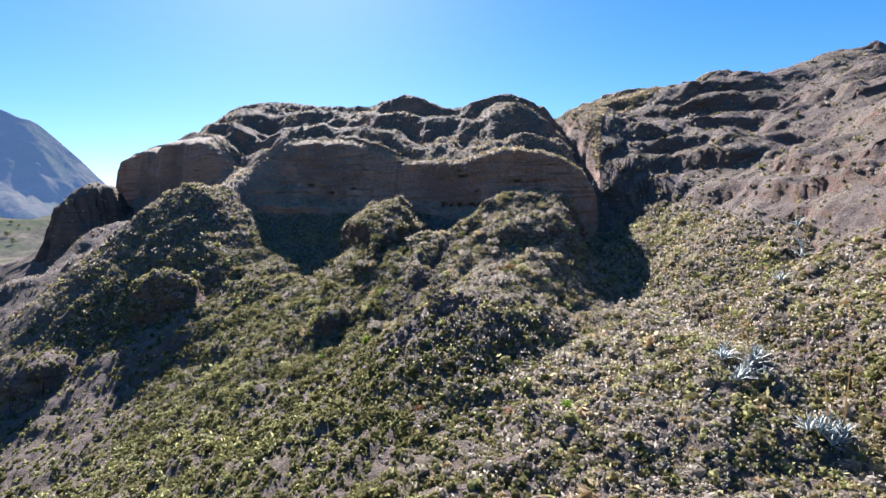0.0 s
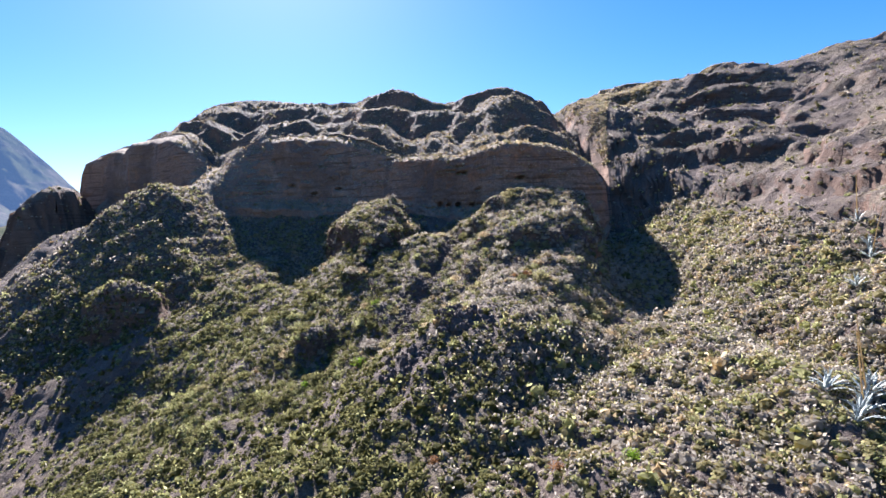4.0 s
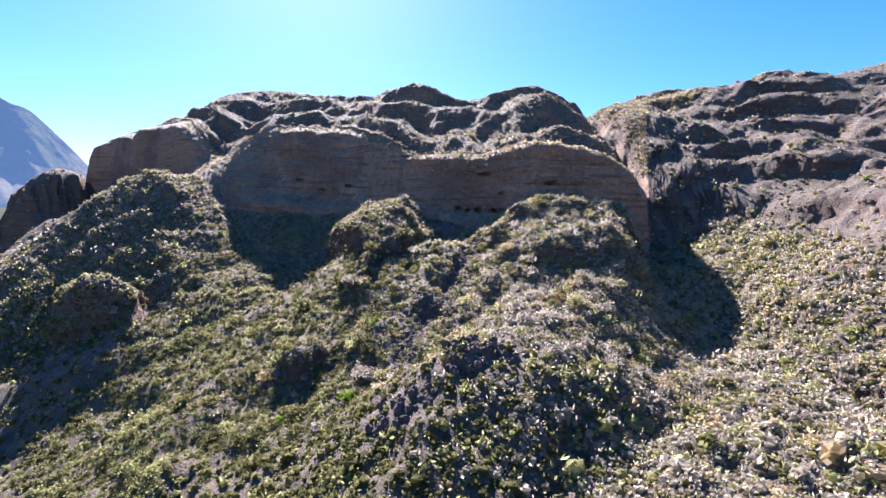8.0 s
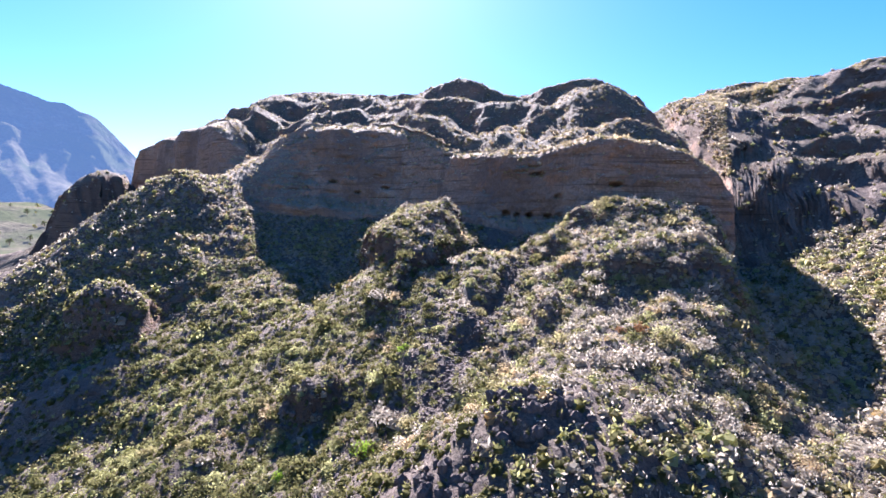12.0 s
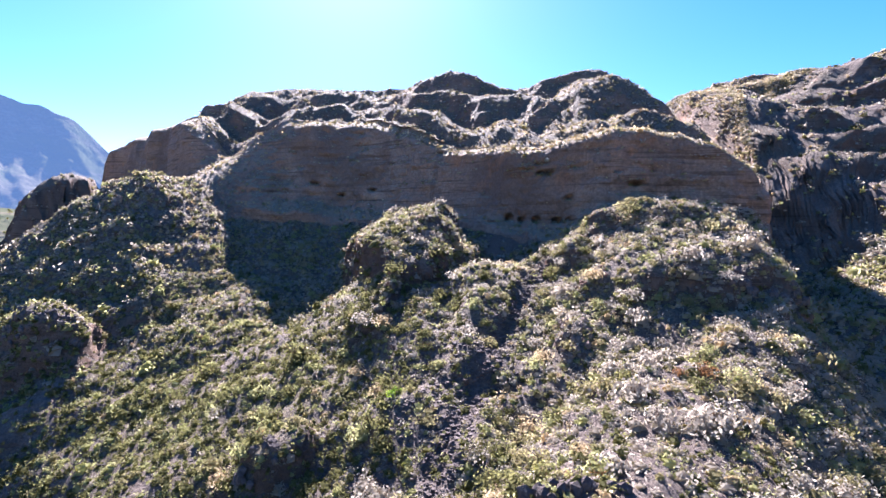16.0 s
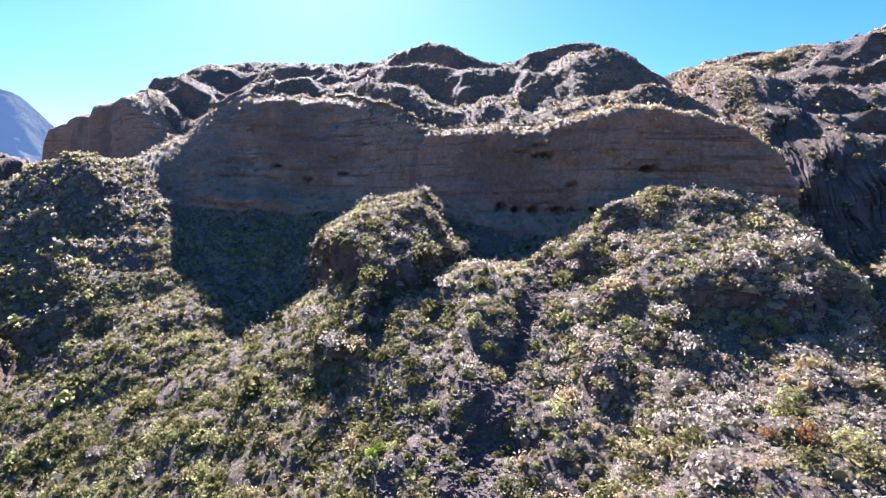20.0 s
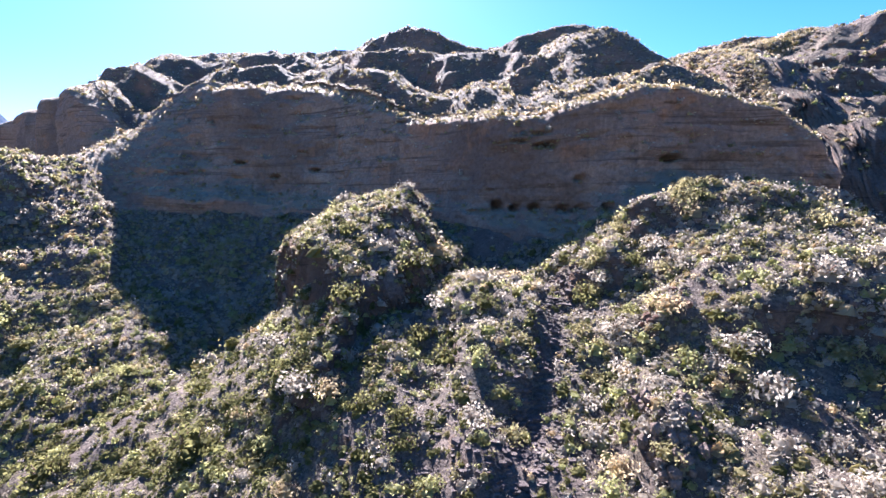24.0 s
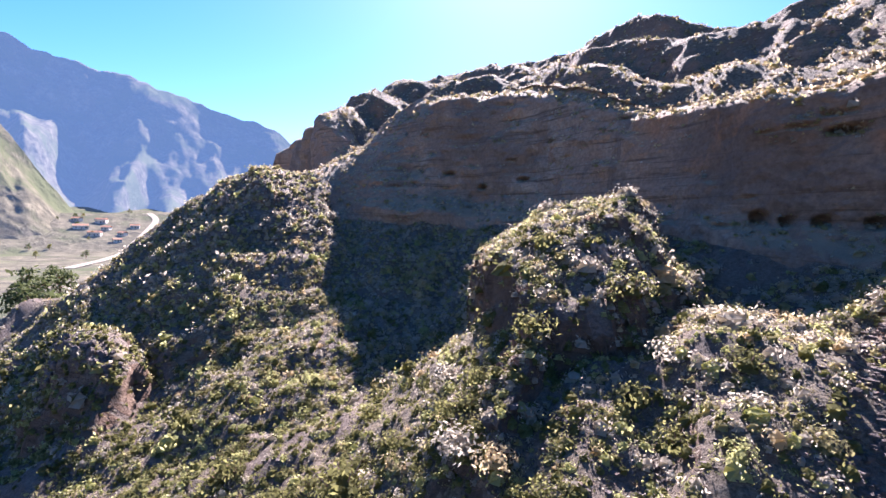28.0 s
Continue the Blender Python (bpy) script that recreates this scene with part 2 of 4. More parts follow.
def ridge_z(x):
    return table(x, "-300:-45 -226:-20 -216:44 -187:55 -160:69 -140:81 -130:81 -105:76 -75:66 -50:60 -36:58 -24:58.5 -17:60 -10:57 -2:52.5 8:50 18:52 26:54.5 33:55 40:52.5 47:48 55:46 75:49 90:54 300:90")


def right_hill(x, y):
    z = -7 + 0.55 * (x - 72) + 0.07 * (y - 106)
    z = z - 0.28 * np.maximum(0, x - 138) - 0.3 * np.maximum(0, x - 188)
    z = z + (0.36 - 0.2 * ease(x, 107, 155)) * np.clip(y - 165, 0, 72) + (0.3 - 0.4 * ease(x, 80, 128)) * np.maximum(0, y - 237)
    z = z + 4 * np.exp(-((x - 97) / 10) ** 2 - ((y - 175) / 12) ** 2)
    z = z + 5.5 * ease(y, 160, 186) * (1 - ease(x, 98, 118)) + 6.0 * ease(x, 96, 116) * ease(y, 212, 262) - 3.0 * np.exp(-((x - 122) / 12) ** 2 - ((y - 190) / 14) ** 2)
    z = z + 14.0 * ease(y, 164, 216) * (1 - ease(x, 60, 92)) * (1 - 0.8 * ease(y, 228, 285))
    z = z + 2.0 * ease(y, 200, 240) + 3.5 * fbm(x / 34, y / 34, 0, 4, 11)
    wave = 2.0 + 4.5 * fbm(x / 26, y / 26, 0, 4, 5)
    soft = ease(z, -9, 4) * (0.3 + 0.35 * ease(vnoise(x / 17, y / 17, 7.7, 9), -0.5, 0.6)) * (1 - 0.75 * ease(84 - x, 0, 16))
    return terrace(terrace(z, 9.5, soft, wave), 3.7, 0.55 * soft, 1.7 * wave)


def dome(x, y, cx, cy, top, rx, ry, turn, crown, wall):
    """A knoll: a gently rounded crown inside an ellipse and steep walls round it."""
    c, s = math.cos(radians(turn)), math.sin(radians(turn))
    u, v = (x - cx) * c + (y - cy) * s, -(x - cx) * s + (y - cy) * c
    wob = 1 + 0.2 * fbm(x / 8, y / 8, 3.3, 4, 21, 0.6)
    d = np.sqrt((u / rx) ** 2 + (v / ry) ** 2) * wob
    r = min(rx, ry)
    return top - crown * d * d - wall * r * np.maximum(0, d - 1)


def track_x(y):
    """The line of the rubble track that comes down from the saddle."""
    return np.interp(y, [90, 112, 120, 132, 139, 149], [-15, -9, -7, -2.5, 0.2, 3.6])


def ground_z(x, y):
    """Height of the slope below the cliff."""
    X, Y = x / 100, (y - 120) / 100
    X = np.clip(X, -1.15, 1.0)
    Y = np.clip(Y, -1.4, 0.72)
    z = (-20.4 + 14.9 * X + 23.4 * Y - 19.2 * X * X - 8.7 * X * Y + 8.5 * Y * Y - 7.3 * X ** 3 + 15.8 * X * X * Y - 9.1 * X * Y * Y + 0.2 * Y ** 3)
    z = z - 4.5 * np.exp(-((x + 36) / 16) ** 2 - ((y - 168) / 18) ** 2)
    z = z - 11 * np.exp(-((x + 52) / 22) ** 2 - ((y - 202) / 26) ** 2)
    z = z + 4.0 * np.exp(-((x + 12) / 18) ** 2 - ((y - 148) / 13) ** 2)
    z = z + 4.0 * np.exp(-((x + 80) / 8) ** 2 - ((y - 200) / 8) ** 2) + 7.0 * np.exp(-((x + 91) / 6) ** 2 - ((y - 211) / 6) ** 2)
    z = z + 3.3 * np.exp(-((x + 14.5) / 11) ** 2 - ((y - 136) / 12) ** 2) + 1.6 * np.exp(-((x - 3) / 6) ** 2 - ((y - 151) / 7) ** 2)
    z = z + 2.0 * np.exp(-((x + 8) / 12) ** 2 - ((y - 123) / 8) ** 2) + 3.0 * np.exp(-((x + 79) / 11) ** 2 - ((y - 135) / 9) ** 2)
    z = z - 1.5 * np.exp(-((x + 40) / 9) ** 2 - ((y - 166) / 9) ** 2)
    z = z + 5.0 * np.exp(-((x + 79) / 11) ** 2 - ((y - 184) / 22) ** 2)
    z = z + 4.0 * np.exp(-((x - 44) / 13) ** 2 - ((y - 80) / 24) ** 2) + 2.2 * np.exp(-((x - 40) / 9) ** 2 - ((y - 68) / 11) ** 2)
    z = z - 3.5 * np.exp(-((x - 58) / 6) ** 2 - ((y - 151) / 7) ** 2)
    z = z - 3.0 * np.exp(-((x + 58) / 17) ** 2 - ((y - 116) / 14) ** 2) - 1.0 * np.exp(-((x + 99) / 10) ** 2 - ((y - 141) / 8) ** 2)
    z = z + 2.2 * ease(95 - y, 0, 30)
    z = z + 2.0 * fbm(x / 24, y / 24, 0, 3, 31)
    even = np.exp(-((x + 8) / 9) ** 4 - ((y - 132) / 19) ** 4)
    z = z * (1 - even) + (-19.8 + 0.36 * (y - 118) + 0.5 * fbm(x / 9, y / 9, 0, 3, 33)) * even
    # scree saddle between the small knoll and the rubble track
    saddle = -6.8 - 0.42 * np.maximum(0, 146 - y) - 0.07 * np.clip(y - 146, 0, 20) - 0.7 * np.maximum(0, y - 166)
    z = smax(z, saddle - np.where(x > -3, 0.35, 1.1) * np.maximum(0, np.abs(x + 3) - 5.5) + 0.6 * fbm(x / 6, y / 6, 0, 3, 35), 1.2)
    # ridge that runs down from the large knoll towards the valley
    down = 150 - y
    mid = table(down, "-20:26 0:26 20:25 35:19 51:8 60:5 100:-6")
    crest = table(down, "-20:3 -6:4.2 0:3.5 6:1.2 12:-1.5 18:-4.2 24:-7.6 30:-11 36:-13.6 44:-15.2 54:-16.3 60:-19.3 68:-23.8 80:-30 100:-42")
    z = smax(z, crest - np.where(x > mid, (0.5 + 1.15 * ease(y, 122, 134)) * np.maximum(0, np.abs(x - mid) - 3 - 4.3 * ease(y, 120, 134)), 0.0105 * np.abs(x - mid) ** 2.2), 2.5)
    z = z - 2.2 * np.exp(-((x - 16.5) / 5.5) ** 2 - ((y - 123) / 5) ** 2)
    z = z + 3.0 * np.exp(-((x - 4.8) / 2.4) ** 2 - ((y - 127.5) / 4.5) ** 2)
    # rock step across the knoll
    lip = y - 129.8 - 1.4 * fbm(x / 5, 0 * x, 2, 3, 37) - 0.1 * np.abs(x - 24)
    z = z + (2.5 * ease(lip, -0.8, 0.8) - 1.9) * np.exp(-(lip / 5.0) ** 2) * ease(x, 11, 15) * ease(38 - x, 0, 4)
    z = smax(z, dome(x, y, 28, 152.3, 5.0, 11.5, 6.0, 8, 1.8, 0.7) - 1.8 * np.maximum(0, x - 37.5), 0.8)
    # small knoll: a slanting roof that breaks off in rock walls towards the valley
    wob = 1.6 * fbm(x / 6, y / 6, 3.3, 4, 21, 0.6)
    roof = np.interp(x, [-36, -33, -30, -27, -23.5, -19, -14.5, -12.5, -10.4, -4, 2], [-6, -2.8, -0.8, 0.9, 2.6, 3.7, 4.5, 1.8, -2.0, -6.2, -9]) + 0.45 * wob
    roof = roof - 0.26 * np.maximum(0, 172 - y) - 0.26 * np.maximum(0, 156 - y) - 0.8 * np.maximum(0, y - 176)
    roof = roof - 1.6 * (1 - ease(y - 160.5 - wob, -0.5, 0.5)) * ease(x, -22, -18) + 0.3
    brow = np.interp(x, [-38, -34.5, -30, -26, -22, -18, -13, -10], [178, 172.5, 163, 155, 149.5, 147.5, 149.5, 158])
    roof = roof - 3.2 * np.maximum(0, brow + 0.8 * wob - y) - 2.2 * np.maximum(0, -35 + wob - x)
    roof = roof - 2.6 * np.maximum(0, x - np.interp(y, [146, 158, 164, 172], [-13.5, -11.3, -7, 3]) - 0.4 * wob)
    z = smax(z, roof, 0.8)
    # rock rib below its corner
    z = smax(z, table(y, "90:-70 124:-40 130:-22 134:-16.5 137:-13.2 141:-10.9 145:-8.5 150:-6.0 156:-5") + 0.9 - np.where(x > -20, 2.0, 0.75) * np.abs(x + 19.8 + 0.3 * wob), 0.6)
    # spur that comes down from the left knoll
    along, side = 0.607 * (x + 96) - 0.795 * (y - 205), 0.795 * (x + 96) + 0.607 * (y - 205)
    spur = 12.8 - 0.62 * np.maximum(0, along) - 0.9 * np.maximum(0, -6 - along) - 1.1 * np.maximum(0, side - 8) - 0.58 * np.maximum(0, -8 - side)
    z = smax(z, spur + 1.2 * fbm(x / 9, y / 9, 0, 3, 39), 1.2)
    z = smax(z, dome(x, y, -98, 205, 13.2, 5.5, 9, 20, 2.2, 1.3), 1.2)
    z = smax(z, dome(x, y, -88, 154, -16.2, 12, 5.0, -27, 3.8, 1.3), 1.4)
    z = smax(z, dome(x, y, -124, 212, 4, 6, 9, 0, 3.0, 1.7), 1.5)
    z = smax(z, dome(x, y, -112, 137, -37, 8, 8, 0, 2.0, 1.4), 1.5)
    z = smax(z, dome(x, y, -212, 298, 24, 14, 14, 0, 4.0, 1.6), 2)
    z = smax(z, dome(x, y, -168, 228, -9, 8, 9, 0, 3.0, 1.4), 2)
    # talus at the foot of the cliff
    foot = np.interp(x, [-90, -78, -60, -30, -12, 5, 25, 40, 50], [-12, 0, 0.5, 0, -1, -3, -4, -9, -20])
    z = smax(z, foot - 0.55 * np.maximum(0, base_y(x) - y) + 0.8 * fbm(x / 8, y / 8, 0, 3, 45), 1.5)
    # two crags on the ridge
    z = smax(z, dome(x, y, 0.5, 97.5, -15.6, 4.5, 4.5, 15, 2.5, 1.6), 1.2)
    z = smax(z, dome(x, y, -7.5, 93, -24.2, 3.6, 3.2, 15, 2.0, 1.6), 1.0)
    z = smax(z, dome(x, y, -28, 118.5, -22.6, 4, 3, 0, 1.5, 1.3), 1.0)
    z = smax(z, right_hill(x, y) - 60 * ease(56 - x, 0, 40), 4)
    z = z - 4.5 * np.exp(-((x - 41) / 7) ** 2 - ((y - 117) / 10) ** 2)
    z = z - 0.45 * np.exp(-((x - track_x(y)) / 1.5) ** 2) * ease(y, 95, 112) * ease(156 - y, 0, 4)
    z = z + 4.5 * np.exp(-((x - 51) / 6) ** 2 - ((y - 143) / 7) ** 2)
    # ground falls to the valley on the far left
    return z - 22 * ease(-x, 108, 175) * ease(265 - y, 0, 50) - 30 * ease(-x, 175, 225) * ease(300 - y, 0, 50) - 26 * ease(-x, 190, 290)


def column(x, rows):
    """Heights and places of one fall line: slope, cliff face, upland, back."""
    yb, yr, zr, yk, zk = base_y(x), rim_y(x), rim_z(x), ridge_y(x), ridge_z(x)
    yr = yr + 3.5 * fbm(x / 16, 0 * x, 0, 3, 71)
    zr = zr + 1.5 * fbm(x / 15, 0 * x, 5, 4, 72)
    s0, s1, s2, s3 = rows
    x0 = np.broadcast_to(x, (len(s0), len(x)))
    y0 = -140 + (yb[None] + 140) * s0[:, None]
    z0 = ground_z(x0, y0) + 0.9 * fbm(x0 / 5, y0 / 5, 0, 4, 41)
    slant = np.hypot(np.gradient(z0, axis=0) / np.maximum(np.gradient(y0, axis=0), 0.05), np.gradient(z0, axis=1) / np.gradient(x0, axis=1))
    slant = ease(slant, 0.7, 1.5) * ease(1 - s0[:, None], 0.0, 0.02)
    push = 1.25 * fbm(x0 / 4.5, y0 / 4.5, z0 / 2.4, 4, 43, 0.62) * slant
    turn = 0.9 * fbm(x0 / 3.2, y0 / 3.2, z0 / 3.0, 3, 44) * slant
    x0, y0, z0 = x0 + turn, y0 + push, z0 + 0.5 * push
    zb = z0[-1]
    hill = ease(x, 51, 61)[None]
    w = s1[:, None]
    lean = 0.32 * ease(w, 0, 0.22) + 0.18 * w + 0.5 * ease(w, 0.82, 1.0) ** 2
    lazy = (ease(-x, 58, 74) * (1 - ease(-x, 92, 108)))[None]
    lean = lean * (1 - lazy) + w * lazy
    y1, z1 = yb + (yr - yb) * lean, zb + (zr - zb) * w
    x1 = np.broadcast_to(x, y1.shape)
    body = ease(w, 0.0, 0.1) * (1 - 0.75 * ease(w, 0.9, 1.0)) * (1 - hill)
    y1 = y1 + body * (3.0 * fbm(x1 / 17, z1 / 30, 0, 4, 51) + 0.32 * fbm(x1 / 14, z1 / 2.6, 2, 3, 52) + 0.1 * fbm(x1 / 8, z1 / 0.8, 6, 2, 54) + 0.6 * fbm(x1 / 3.4, z1 / 2.2, 4, 4, 53))
    # row of small caves in the lower wall
    for cx, cz, rx, rz in ((0.0, 2.5, 0.8, 0.85), (2.6, 2.0, 0.65, 0.65), (5.6, 2.1, 0.8, 0.65), (9.7, 1.9, 0.85, 0.65), (11.8, 2.0, 0.7, 0.55), (14.4, 2.1, 0.7, 0.65), (18.6, 2.4, 0.75, 0.7), (20.3, 2.7, 0.6, 0.6), (7.0, 12.0, 1.4, 0.5), (24.0, 9.5, 1.2, 0.45), (-48.0, 9.0, 1.1, 0.5), (-57.0, 12.5, 1.2, 0.45), (-38.0, 10.5, 1.0, 0.45)):
        y1 = y1 + 3.6 * np.exp(-(((x1 - cx) / rx) ** 2 + ((z1 - cz) / rz) ** 2) ** 2)
    # weathered slots along the beds
    slot = np.random.RandomState(5)
    for _ in range(26):
        cx, f, rx, rz, deep = slot.uniform(-75, 48), slot.uniform(0.12, 0.85), slot.uniform(0.4, 1.5), slot.uniform(0.18, 0.4), slot.uniform(0.6, 1.4)
        cz = float(np.interp(cx, x, zb) * (1 - f) + np.interp(cx, x, zr) * f)
        y1 = y1 + deep * np.exp(-(((x1 - cx) / rx) ** 2 + ((z1 - cz) / rz) ** 2) ** 2)
    v = s2[:, None]
    y2 = yr + (yk - yr) * v
    x2 = np.broadcast_to(x, y2.shape)
    z2 = zr + (zk - zr) * v
    # rounded tiers: grassy treads that slant, dark risers between them, cut by shallow ravines
    tier = 2.6 * v + 0.35 + 0.55 * fbm(x2 / 30, y2 / 60, 0, 3, 62) + 0.12 * fbm(x2 / 7, y2 / 7, 0, 3, 64)
    f = tier - np.floor(tier)
    z2 = z2 + (zk - zr) / 2.6 * 0.62 * (ease(f, 0.42, 0.88) - f + 0.15) * ease(v, 0, 0.12) * ease(1 - v, 0, 0.1)
    z2 = z2 + np.sin(np.pi * v) ** 0.6 * (2.2 * fbm(x2 / 15, y2 / 22, 0, 4, 61) - 2.5 * ease(vnoise(x2 / 11 + 0.05 * y2, y2 / 70, 3, 66), 0.3, 0.9))
    z2 = zr + (z2 - zr) * ease(v, 0, 0.05) ** 0.5 + 0.5 * fbm(x2 / 4, y2 / 4, 0, 3, 63) * ease(v, 0, 0.05)
    z1 = z1 * (1 - hill) + (right_hill(x1, y1) + 0.8 * fbm(x1 / 5, y1 / 5, 0, 4, 41)) * hill
    z2 = z2 * (1 - hill) + (right_hill(x2, y2) + 0.8 * fbm(x2 / 5, y2 / 5, 0, 4, 41)) * hill
    y3 = yk + 70 * s3[:, None]
    z3 = z2[-1] - 45 * s3[:, None] ** 1.4
    return (x0, y0, z0), (x1, y1, z1), (x2, y2, z2), (np.broadcast_to(x, y3.shape), y3, z3)


def sheet(name, grid, material, smooth=True):
    """A mesh object from a grid of points, rows by columns."""
    co = np.stack(grid, -1)
    r, c = co.shape[:2]
    i = np.arange(r * c).reshape(r, c)
    quads = np.stack([i[:-1, :-1], i[:-1, 1:], i[1:, 1:], i[1:, :-1]], -1).reshape(-1, 4)
    return new(name, quad_mesh(name, co.reshape(-1, 3), quads, material, smooth))


def quad_mesh(name, co, quads, material, smooth=False):
    me = bpy.data.meshes.new(name)
    co, quads = np.asarray(co, np.float32), np.asarray(quads, np.int32)
    me.vertices.add(len(co))
    me.vertices.foreach_set("co", co.ravel())
    me.loops.add(quads.size)
    me.loops.foreach_set("vertex_index", quads.ravel())
    me.polygons.add(len(quads))
    me.polygons.foreach_set("loop_start", np.arange(0, quads.size, 4, dtype=np.int32))
    me.polygons.foreach_set("use_smooth", np.full(len(quads), smooth))
    me.update(calc_edges=True)
    me.materials.append(material)
    return me


def part(name, me, parent=None, label=""):
    ob = new(name, me)
    ob.parent = parent
    return tagged(ob, label)


# ---- the land ----
xs = np.concatenate([np.arange(-300, -130, 3.0), np.arange(-130, -70, 1.1), np.arange(-70, -4, 0.62), np.arange(-4, 24, 0.42), np.arange(24, 66, 0.62), np.arange(66, 130, 1.1), np.arange(130, 301, 3.0)])
ROWS = (np.concatenate([np.linspace(0, 0.5, 40)[:-1], np.linspace(0.5, 1, 270)]), np.linspace(0, 1, 120), np.linspace(0, 1, 110), np.linspace(0, 1, 10))
front, face, upland, back = column(xs, ROWS)
tagged(sheet("ground", front, M_GROUND), "stony brown hillside with dry grass and scrub below a cliff", "hillside", kind="structure")
cut = int(np.searchsorted(xs, 58.0))
hill_face, hill_top = tuple(q[:, cut:] for q in face), tuple(q[:, cut:] for q in upland)
face, upland = tuple(q[:, :cut + 1] for q in face), tuple(q[:, :cut + 1] for q in upland)
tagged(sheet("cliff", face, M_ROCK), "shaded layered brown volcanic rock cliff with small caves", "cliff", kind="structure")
tagged(sheet("upland", upland, M_UPPER), "terraced dry mountain ridge above the cliff", "mountain", kind="structure")
tagged(sheet("hillside", hill_face, M_GROUND), "terraced dry hillside beside the cliff", "hillside", kind="structure")
tagged(sheet("hilltop", hill_top, M_GROUND), "upper terraces of the dry hillside", "hillside", kind="structure")
tagged(sheet("back_slope", back, M_UPPER), "far side of the dry mountain ridge", "mountain", kind="structure")

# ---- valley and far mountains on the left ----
def far_material(name, haze_glow, tone):
    """A far mountainside: pale dry slopes and rock; the thin blue air haze of what is a kilometre off is painted as
    emission.
    """
    k = Mat(name)
    big, mid = k.noise(0.012, 6, 0.65), k.noise(0.06, 6, 0.7)
    c = k.ramp(mid, [(0.3, tuple(tone * v for v in (0.1, 0.085, 0.06))), (0.5, tuple(tone * v for v in (0.2, 0.18, 0.12))), (0.7, tuple(tone * v for v in (0.34, 0.29, 0.2)))])
    c = k.mix(k.step(big, 0.45, 0.6), c, tuple(tone * v for v in (0.15, 0.16, 0.08)))
    k.b.inputs["Specular IOR Level"].default_value = 0.0
    # aerial haze painted in: the slope itself gives off an even blue glow
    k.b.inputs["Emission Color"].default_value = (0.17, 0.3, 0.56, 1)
    k.b.inputs["Emission Strength"].default_value = haze_glow
    return k.done(c, mid, 6.0, 0.8)


# both carry the painted haze glow, the valley ground far less of it
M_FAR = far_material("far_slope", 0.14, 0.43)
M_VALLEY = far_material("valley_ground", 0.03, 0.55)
def valley_z(x, y):
    away = np.hypot(x + 11, y - 106)
    z = -36 + 0.24 * np.clip(away - 590, 0, 160) + 0.04 * np.maximum(0, away - 750)
    z = z + 3.0 * fbm(x / 120, y / 120, 0, 3, 81) * ease(away, 620, 800)
    return z - 40 * ease(330 - np.hypot(x - 40, y - 120), 0, 90)


vx, vy = np.meshgrid(np.concatenate([np.linspace(-2600, -800, 24)[:-1], np.linspace(-800, -240, 60)[:-1], np.linspace(-240, 2600, 40)]), np.concatenate([np.linspace(-1500, 150, 24)[:-1], np.linspace(150, 760, 60)[:-1], np.linspace(760, 3600, 40)]))
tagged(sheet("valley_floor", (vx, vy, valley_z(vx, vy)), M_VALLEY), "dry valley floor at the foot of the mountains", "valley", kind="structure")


def far_range(name, a0, a1, dist, tops, depth, seed, material, label, spurs=()):
    """A mountain side over azimuths a0..a1 (degrees left of +y), with deep gullies between spurs."""
    az = np.linspace(a0, a1, 300)
    top = table(az, tops)
    t = np.linspace(0, 1, 90)[:, None]
    spur = fbm(az / 7 + 0.5 * t, t * 1.6, 0, 5, seed)
    d = dist + depth * (t - 1) - 0.16 * depth * spur * np.sin(np.pi * t) ** 0.8
    for a, w, h in spurs:
        low = (1 - ease(t, h - 0.12, h + 0.06)) * ease(t, -0.2, 0.15)
        d = d - 0.42 * depth * low * np.exp(-np.abs((az - a - 1.5 * fbm(t * 3 + 0 * az, 0 * az + a, 0, 2, seed)) / w) ** 2.5)
    z = -45 + (top + 45) * t ** 1.1 + 0.1 * (top + 45) * fbm(az / 1.6 + 0 * t, t * 5, 0, 4, seed + 5) * t * (1.2 - t)
    d, z = np.vstack([d, d[-1:] + 260]), np.vstack([z, z[-1:] - 140])
    a = np.radians(az + 0 * d)
    return tagged(sheet(name, (-11 - d * np.sin(a), 106 + d * np.cos(a), z), material), label, "mountain", kind="structure")


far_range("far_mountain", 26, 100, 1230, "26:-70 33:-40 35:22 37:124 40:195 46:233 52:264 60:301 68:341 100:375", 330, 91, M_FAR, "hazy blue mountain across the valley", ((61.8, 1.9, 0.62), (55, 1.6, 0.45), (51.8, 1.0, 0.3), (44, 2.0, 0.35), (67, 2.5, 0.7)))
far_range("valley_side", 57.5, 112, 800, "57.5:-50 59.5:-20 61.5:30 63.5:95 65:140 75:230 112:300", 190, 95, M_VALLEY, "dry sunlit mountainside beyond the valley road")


# ---- scrub ----
def quad_grid(grid):
    co = np.stack(grid, -1)
    a, b, c, d = co[:-1, :-1], co[:-1, 1:], co[1:, 1:], co[1:, :-1]
    n = np.cross(c - a, d - b).reshape(-1, 3) * 0.5
    area = np.linalg.norm(n, axis=1)
    return np.stack([q.reshape(-1, 3) for q in (a, b, c, d)], 1), area, np.abs(n[:, 2]) / np.maximum(area, 1e-9)


def spots(grid, keep, count, rs):
    """Random places on a sheet, with the chance per square metre that keep(centre, up) gives."""
    q, area, up = quad_grid(grid)
    w = area * keep(q.mean(1), up)
    pick = np.searchsorted(np.cumsum(w), rs.rand(count) * w.sum())
    u, v = rs.rand(count, 1), rs.rand(count, 1)
    a, b, c, d = (q[pick, k] for k in range(4))
    return (a * (1 - u) + b * u) * (1 - v) + (d * (1 - u) + c * u) * v


